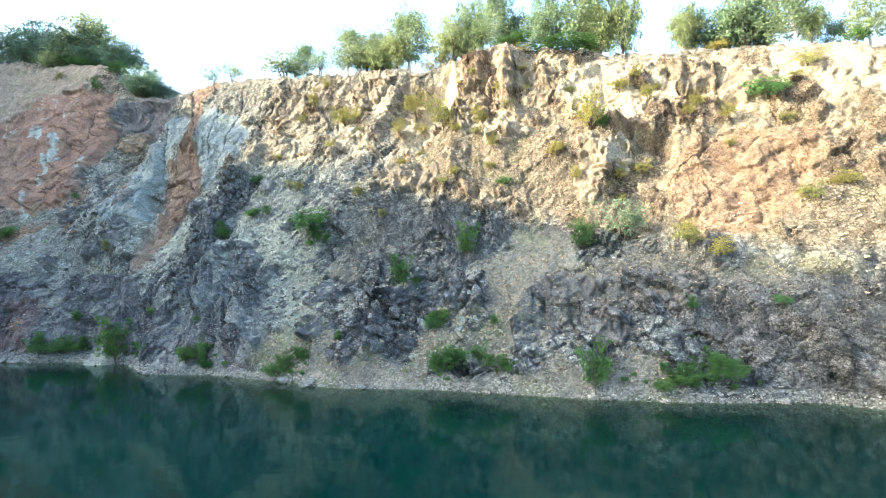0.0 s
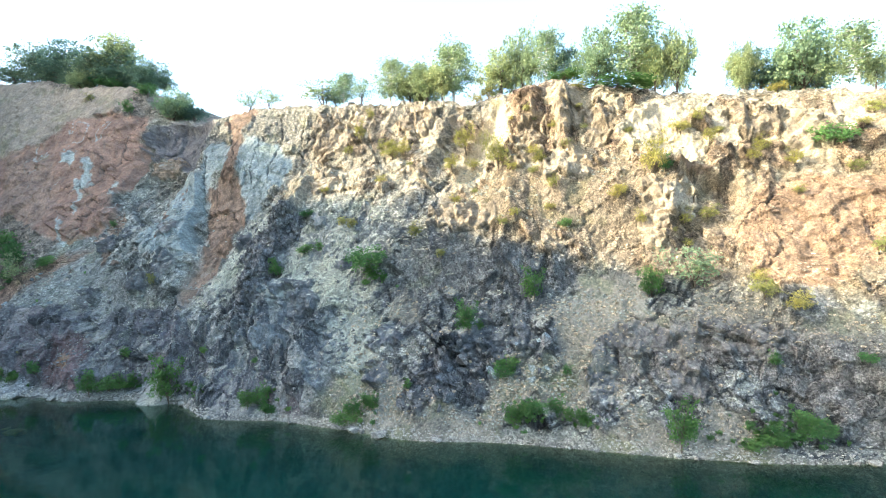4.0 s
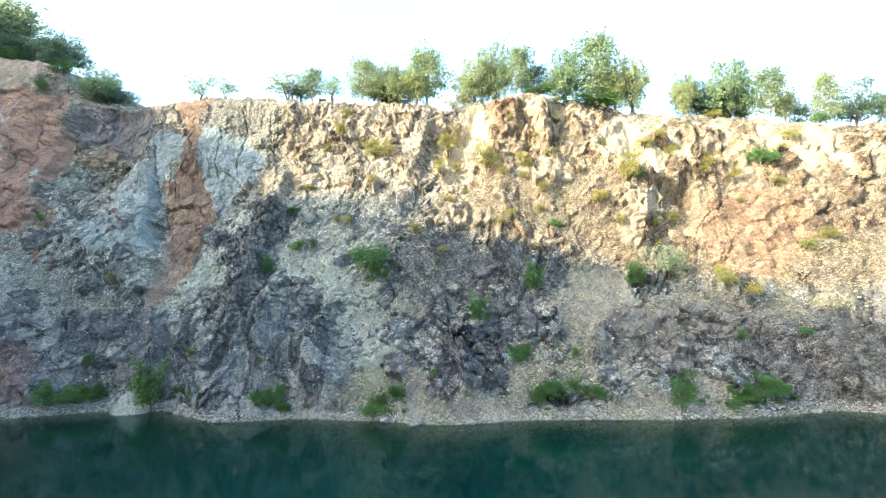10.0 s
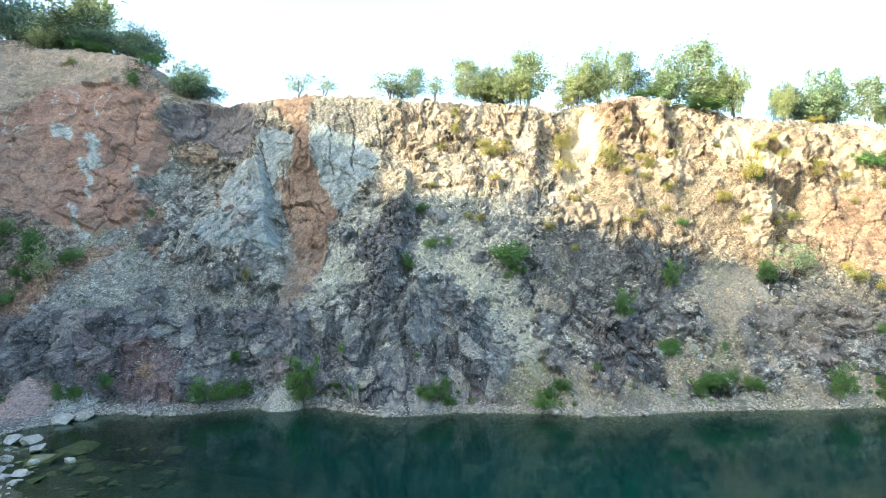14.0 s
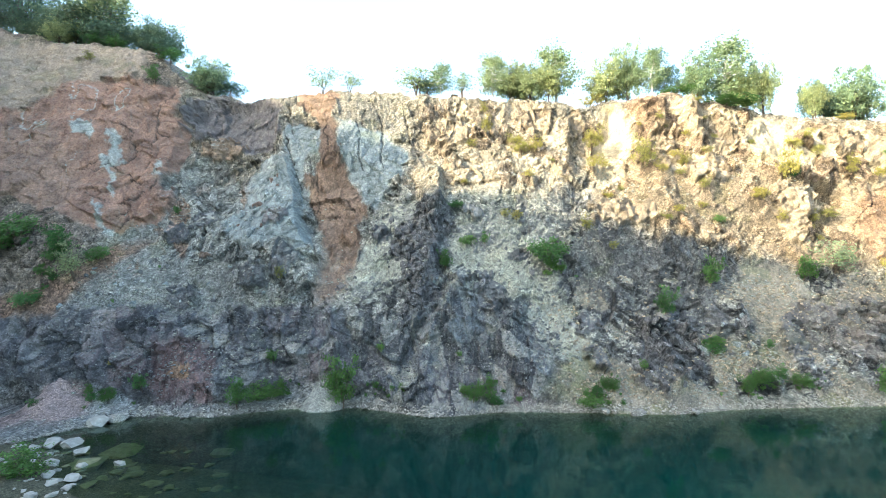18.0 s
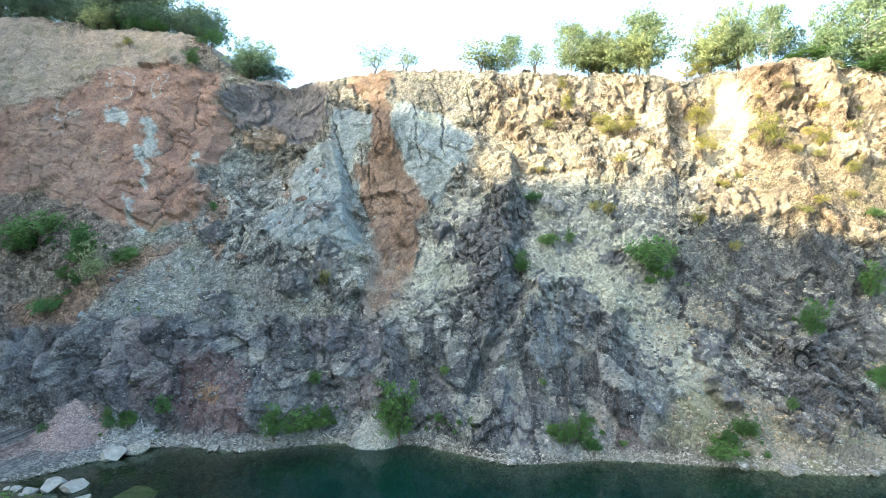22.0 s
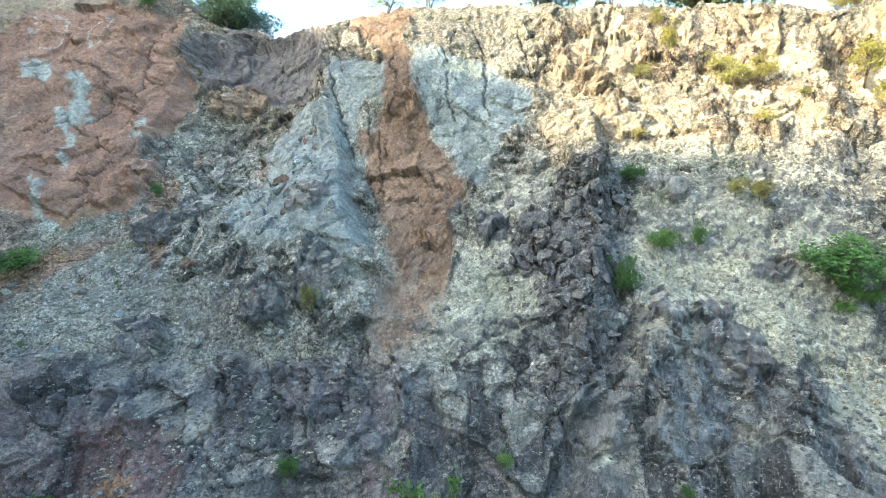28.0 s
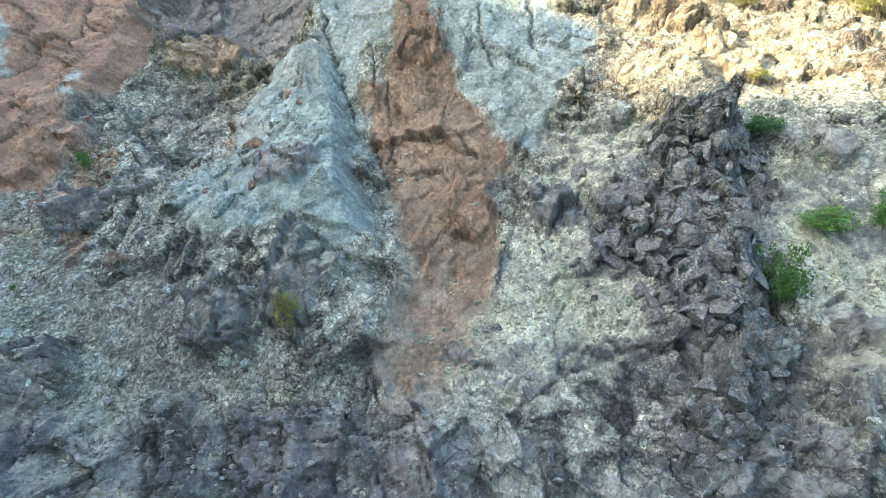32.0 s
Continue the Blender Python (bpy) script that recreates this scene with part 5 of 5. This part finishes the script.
KINDS = {
    "birch": [make_plant("birch_tree", 11 + i, 5.0, 2.6, 1, M_BIRCH, M_LEAF, 0.08, 130, 42, 0.1, 0.3) for i in range(3)],
    "broad": [make_plant("broadleaf_tree", 21 + i, 4.5, 4.0, 4, M_BARK, M_OAK, 0.09, 150, 34, 0.06) for i in range(3)],
    "willow": [make_plant("willow_shrub", 31 + i, 3.5, 3.6, 6, M_BARK, M_LEAF, 0.08, 190, 40, 0.03) for i in range(2)],
    "sapling": [make_plant("sapling", 41 + i, 2.4, 1.5, 3, M_BARK, M_LEAF, 0.055, 54, 20, 0.2) for i in range(2)],
    "bush": [make_plant("bush", 51 + i, 1.4, 1.2, 6, M_BARK, M_HERB, 0.042, 90, 24, 0.05) for i in range(3)],
    "dry": [make_plant("dry_bush", 61 + i, 1.4, 1.4, 6, M_BARK, M_OLIVE, 0.038, 90, 22, 0.05) for i in range(2)],
    "herb": [make_plant("herb_patch", 71 + i, 0.7, 2.0, 12, M_HERB, M_HERB, 0.045, 130, 16, 0.05) for i in range(2)],
}
TALL = {"birch": 5.0, "broad": 4.5, "willow": 3.5, "sapling": 2.4, "bush": 1.5, "dry": 1.5, "herb": 1.0}
TAG = {"birch": ("slender birch with pale trunk on the cliff top", "tree", "trees on the cliff top"),
       "broad": ("broad dark green tree on the cliff top", "tree", "trees on the cliff top"),
       "willow": ("many-stemmed light green willow shrub on the cliff top", "shrub", "trees on the cliff top"),
       "sapling": ("thin sparse sapling on the cliff top", "tree", "trees on the cliff top"),
       "bush": ("green leafy bush rooted in the rock face", "bush", "bushes on the face"),
       "dry": ("dry olive-brown bush on the sunlit rock", "bush", "bushes on the face"),
       "herb": ("low green herbs on the slope at the cliff's foot", "plants", "herbs at the foot")}
used = set()


def plant(kind, at, height, stretch=1.0, lean=0.0):
    src = r.choice(KINDS[kind])
    s = height / TALL[kind]
    m = Matrix.Translation(at) @ Matrix.Rotation(lean, 4, "X") @ Matrix.Rotation(r.uniform(0, 6.28), 4, "Z") @ Matrix.Diagonal((s * stretch, s * stretch, s, 1))
    if src.name in used:
        ob = copy_thing(src, m)
    else:
        used.add(src.name)
        src.matrix_basis = m
        ob = src
    return tagged(ob, *TAG[kind])


def on_crest(kind, x, back_off, height, stretch=1.0):
    return plant(kind, crest_at(x) + Vector((0, back_off, 0.1)), height, stretch)


def rooted(kind, x, z, height, stretch=1.0):
    return plant(kind, on_face(x, z) + Vector((0, -0.12 * height, -0.02 - 0.05 * height)), height, stretch, 0.5 if z > 1.2 else 0.2)


# trees along the crest: kind, x, set back from the edge, height, breadth
on_crest("sapling", -43.6, 0.6, 3.3, 1.14)
on_crest("sapling", -40.9, 0.6, 2.4, 1.48)
on_crest("sapling", -34.1, 1.0, 3.2, 1.42)
on_crest("broad", -33.1, 1.6, 2.2, 1.16)
on_crest("birch", -31.8, 1.0, 3.9, 1.10)
on_crest("sapling", -29.7, 0.8, 3.1, 0.92)
on_crest("birch", -26.7, 1.2, 5.2, 1.10)
on_crest("willow", -24.8, 1.6, 3.8, 0.94)
on_crest("willow", -22.9, 1.4, 3.6, 1.06)
on_crest("birch", -20.2, 1.6, 8.2, 1.10)
on_crest("willow", -21.1, 1.0, 3.9, 0.74)
on_crest("willow", -15.5, 1.6, 4.2, 0.94)
on_crest("willow", -13.5, 2.4, 5.7, 0.54)
on_crest("birch", -11.4, 2.0, 6.8, 0.94)
on_crest("broad", -9.9, 3.0, 4.1, 0.81)
on_crest("willow", -7.2, 2.0, 4.9, 0.70)
on_crest("birch", -4.5, 1.8, 7.2, 1.07)
on_crest("willow", -2.7, 1.2, 4.1, 0.77)
on_crest("willow", -1.1, 1.8, 5.2, 0.66)
on_crest("bush", -9.7, 0.5, 0.9, 3.89)
on_crest("bush", -5.4, 0.5, 0.9, 3.28)
on_crest("broad", 5.0, 3.0, 6.1, 1.04)
on_crest("broad", 3.9, 2.2, 4.8, 0.85)
on_crest("willow", 3.4, 1.0, 3.2, 0.83)
on_crest("willow", 7.4, 2.4, 5.4, 0.90)
on_crest("broad", 8.4, 3.2, 5.0, 0.85)
on_crest("birch", 10.1, 1.0, 6.5, 1.10)
on_crest("broad", 12.2, 1.6, 4.3, 0.93)
on_crest("willow", 10.9, 0.8, 2.5, 0.90)
on_crest("birch", 14.0, 1.2, 5.1, 0.78)
on_crest("bush", 13.2, 0.5, 1.2, 1.5)
on_crest("broad", 16.6, 1.6, 4.0, 0.98)
on_crest("willow", 19.0, 1.6, 3.2, 1.02)
on_crest("broad", -54.5, 1.8, 4.7, 1.29)
on_crest("willow", -56.3, 0.8, 3.6, 1.16)
on_crest("bush", -60.1, 0.3, 2.3, 1.01)
on_crest("broad", -63.5, 1.8, 6.9, 1.13)
on_crest("broad", -67.8, 2.3, 6.9, 1.45)
on_crest("broad", -71.9, 2.3, 6.5, 1.58)
on_crest("willow", -72.5, 0.8, 2.4, 1.62)
on_crest("broad", -76.2, 2.3, 4.7, 1.91)
on_crest("broad", -62.1, 1.1, 3.1, 1.46)
on_crest("broad", -79.5, 2.7, 7.3, 1.44)
on_crest("broad", -83.5, 2.9, 8.4, 1.32)
on_crest("broad", -88.0, 2.7, 7.5, 1.44)
on_crest("broad", -93.0, 2.9, 7.5, 1.32)
on_crest("broad", -65.6, 3.3, 7.8, 1.20)
on_crest("birch", -70.0, 3.7, 8.4, 1.44)
on_crest("broad", -74.2, 3.7, 7.8, 1.32)
on_crest("bush", -69.0, 0.6, 1.5, 1.4)
on_crest("bush", -66.0, 0.5, 1.3, 1.4)
on_crest("broad", -56.6, 2.2, 3.6, 1.13)
on_crest("broad", -62.8, 3.0, 5.4, 1.25)
on_crest("broad", -69.8, 3.6, 6.2, 1.25)
on_crest("broad", -77.8, 3.4, 5.8, 1.25)
on_crest("broad", -85.8, 3.0, 5.8, 1.25)
on_crest("willow", -24.0, 2.4, 4.1, 0.83)
on_crest("willow", -3.4, 2.2, 4.1, 0.74)
on_crest("broad", 6.4, 3.4, 5.1, 0.81)
on_crest("dry", -16.6, 0.6, 1.6, 1.2)
on_crest("dry", -17.6, 0.6, 1.3, 1.2)
on_crest("dry", 5.4, 0.5, 1.2, 1.3)

# bushes and herbs rooted in the face: kind, x, height of the root, height, breadth
rooted("bush", -60.6, 11.4, 3.3, 0.50)
rooted("bush", -65.5, 13.1, 3.2, 0.60)
rooted("bush", -66.4, 12.1, 2.6, 0.50)
rooted("bush", -58.9, 11.2, 1.8, 0.53)
rooted("sapling", -59.5, 9.6, 3.1, 0.76)
rooted("bush", -54.5, 15.0, 1.1, 0.56)
rooted("dry", -43.9, 9.2, 1.6, 0.47)
rooted("bush", -31.2, 9.7, 1.7, 0.50)
rooted("bush", -28.1, 11.6, 1.0, 0.55)
rooted("bush", -23.2, 10.4, 2.9, 0.50)
rooted("bush", -30.3, 14.8, 1.0, 0.62)
rooted("dry", -26.4, 13.7, 1.1, 0.69)
rooted("dry", -20.0, 12.6, 1.1, 0.76)
rooted("dry", -18.0, 10.9, 1.0, 0.73)
rooted("herb", -22.7, 9.3, 0.5, 0.85)
rooted("herb", -21.1, 8.7, 0.5, 0.85)
rooted("bush", -43.5, 3.3, 1.3, 0.58)
rooted("dry", -54.4, 3.4, 0.4, 0.94)
rooted("bush", -52.2, 1.7, 1.8, 0.50)
rooted("bush", -35.8, 3.8, 0.9, 0.62)
rooted("herb", -30.2, 3.5, 0.5, 0.47)
rooted("bush", -60.5, 29.4, 2.3, 0.50)
rooted("dry", -67.3, 31.8, 1.2, 0.68)
rooted("herb", -55.8, 7.6, 0.9, 0.47)
rooted("bush", -61.1, 11.2, 1.7, 0.50)
rooted("bush", -61.9, 7.8, 1.6, 0.62)
rooted("herb", -54.2, 10.2, 0.7, 0.65)
rooted("dry", -25.5, 13.5, 1.2, 0.72)
rooted("bush", -29.5, 11.6, 1.1, 0.62)
rooted("bush", -12.4, 3.4, 1.3, 0.62)
rooted("bush", -15.1, 6.0, 2.3, 0.50)
rooted("bush", -8.5, 3.5, 1.0, 0.50)
rooted("bush", -3.6, 8.3, 2.8, 0.50)
rooted("sapling", -1.2, 8.8, 2.9, 0.98)
rooted("dry", 2.4, 9.0, 1.0, 0.94)
rooted("dry", 2.4, 8.1, 1.4, 0.85)
rooted("dry", 4.0, 7.4, 1.5, 0.81)
rooted("bush", 2.3, 4.5, 0.9, 0.62)
rooted("bush", -2.6, 0.7, 2.6, 0.50)
rooted("dry", -17.9, 20.4, 2.4, 0.59)
rooted("dry", -14.4, 18.2, 3.6, 0.51)
rooted("dry", -18.4, 18.2, 1.4, 0.75)
rooted("dry", -11.1, 17.8, 1.6, 0.47)
rooted("dry", -3.1, 16.5, 3.6, 0.47)
rooted("bush", -2.4, 16.6, 1.3, 0.62)
rooted("dry", -24.4, 20.0, 1.5, 0.94)
rooted("dry", -23.1, 20.3, 1.8, 0.69)
rooted("dry", -27.5, 22.0, 1.8, 0.45)
rooted("dry", -28.9, 20.9, 1.0, 0.94)
rooted("dry", -27.6, 24.5, 1.6, 0.45)
rooted("dry", 0.5, 18.7, 1.3, 0.73)
rooted("dry", -0.2, 20.2, 1.3, 0.73)
rooted("dry", 3.6, 17.8, 1.1, 0.83)
rooted("dry", 5.3, 16.6, 1.1, 0.83)
rooted("bush", 7.7, 18.0, 2.2, 0.60)
rooted("dry", -1.4, 12.8, 1.1, 0.62)
rooted("dry", -4.1, 12.9, 1.4, 0.51)
rooted("bush", -9.1, 13.0, 1.0, 0.50)
rooted("dry", -10.0, 15.8, 1.2, 0.55)
rooted("dry", -8.3, 24.2, 0.9, 0.94)
rooted("bush", -11.0, 8.1, 2.3, 0.50)
rooted("dry", 3.0, 17.1, 0.9, 0.78)
rooted("bush", -28.2, 1.3, 1.3, 0.50)
rooted("bush", -45.3, 0.6, 2.6, 0.50)
rooted("bush", -44.2, 0.8, 2.2, 0.50)
rooted("bush", -43.6, 0.9, 1.3, 0.50)
rooted("herb", -42.5, 0.8, 0.8, 0.77)
rooted("bush", -38.3, 0.5, 3.5, 0.50)
rooted("herb", -36.8, 0.7, 0.9, 0.47)
rooted("bush", -57.6, 1.1, 1.0, 0.62)
rooted("herb", -54.1, 1.0, 0.8, 0.66)
rooted("herb", -52.4, 0.7, 0.7, 0.75)
rooted("bush", -55.2, 1.6, 0.9, 0.62)
rooted("herb", -29.7, 1.1, 0.8, 0.81)
rooted("bush", -27.7, 0.5, 0.9, 0.50)
rooted("herb", -28.3, 0.8, 0.5, 0.81)
rooted("herb", -20.6, 0.5, 0.9, 0.49)
rooted("bush", -21.7, 0.5, 1.5, 0.57)
rooted("herb", -19.7, 0.5, 0.9, 0.48)
rooted("herb", -22.2, 0.5, 0.7, 0.65)
rooted("herb", -29.2, 1.1, 0.8, 0.74)
rooted("herb", -26.3, 0.7, 0.8, 0.74)
rooted("bush", -11.3, 0.8, 2.0, 0.50)
rooted("bush", -10.2, 1.7, 1.3, 0.57)
rooted("herb", -13.2, 0.8, 0.8, 0.54)
rooted("herb", -9.7, 1.1, 0.8, 0.54)
rooted("herb", -7.9, 1.0, 0.8, 0.62)
rooted("herb", -6.7, 1.0, 0.7, 0.67)
rooted("herb", -1.2, 0.9, 0.7, 0.75)
rooted("herb", -0.1, 0.8, 0.7, 0.75)
rooted("herb", 0.9, 2.2, 0.8, 0.65)
rooted("herb", 2.2, 1.6, 0.8, 0.60)
rooted("herb", 3.1, 0.9, 0.8, 0.65)
rooted("herb", 3.9, 1.8, 0.8, 0.65)
rooted("bush", 1.7, 0.9, 1.1, 0.57)
rooted("bush", 4.0, 1.3, 1.1, 0.57)
rooted("herb", 2.2, 3.0, 0.7, 0.75)
rooted("bush", -18.0, 2.6, 0.9, 0.62)
rooted("herb", -10.7, 0.5, 0.6, 0.81)
rooted("herb", 4.0, 0.6, 0.8, 0.65)
rooted("herb", 5.1, 0.8, 0.8, 0.54)
rooted("herb", 0.9, 1.6, 0.6, 0.67)
rooted("bush", 2.2, 0.7, 1.0, 0.62)
rooted("bush", 3.3, 1.9, 0.9, 0.62)
rooted("bush", 6.5, 4.9, 0.7, 0.62)

# dry tufts scattered over the sunlit upper face
for k in range(46):
    x, z = r.uniform(-32, 14), r.uniform(10, 23)
    if z > float(crest_z(x)) - 1 or inside(AREA["ochre"] if x > -18 else AREA["cream"], np.array([x]), np.array([z]))[0] < 0.3:
        continue
    rooted("dry", x, z, r.uniform(0.4, 1.1), 1.1)



def thicket(x0, z0, wide, tall, count):
    """Weeds in a loose patch on the lower slope."""
    for k in range(count):
        x, z = r.gauss(x0, wide * 0.6), max(0.55, r.gauss(z0, tall * 0.6))
        kind = "bush" if k % 4 == 0 else "herb"
        rooted(kind, x, z, r.uniform(0.6, 1.1) if kind == "bush" else r.uniform(0.4, 0.8), r.uniform(0.5, 0.85))


thicket(-54.0, 1.3, 0.9, 0.4, 11)
thicket(-42.6, 1.2, 0.9, 0.4, 11)
thicket(-28.6, 1.2, 1.1, 0.5, 13)
thicket(-20.8, 1.2, 0.9, 0.5, 14)
thicket(-10.8, 1.4, 1.3, 0.6, 14)
thicket(-12.4, 3.8, 0.8, 0.4, 7)
thicket(2.6, 1.6, 1.6, 0.8, 25)
thicket(0.6, 1.2, 1.2, 0.5, 11)
thicket(-7.0, 1.4, 1.0, 0.5, 9)
thicket(-15.0, 6.4, 0.6, 0.5, 7)
thicket(-22.6, 9.4, 1.0, 0.5, 11)
thicket(-63.0, 12.4, 2.2, 0.8, 14)
thicket(-61.6, 9.4, 1.2, 1.2, 11)
thicket(-35.4, 1.4, 1.4, 0.6, 9)
plant("bush", Vector((-50.2, 16.5, 0.0)), 1.5, 1.3)
plant("herb", Vector((-50.2, 15.8, 0.1)), 0.8)
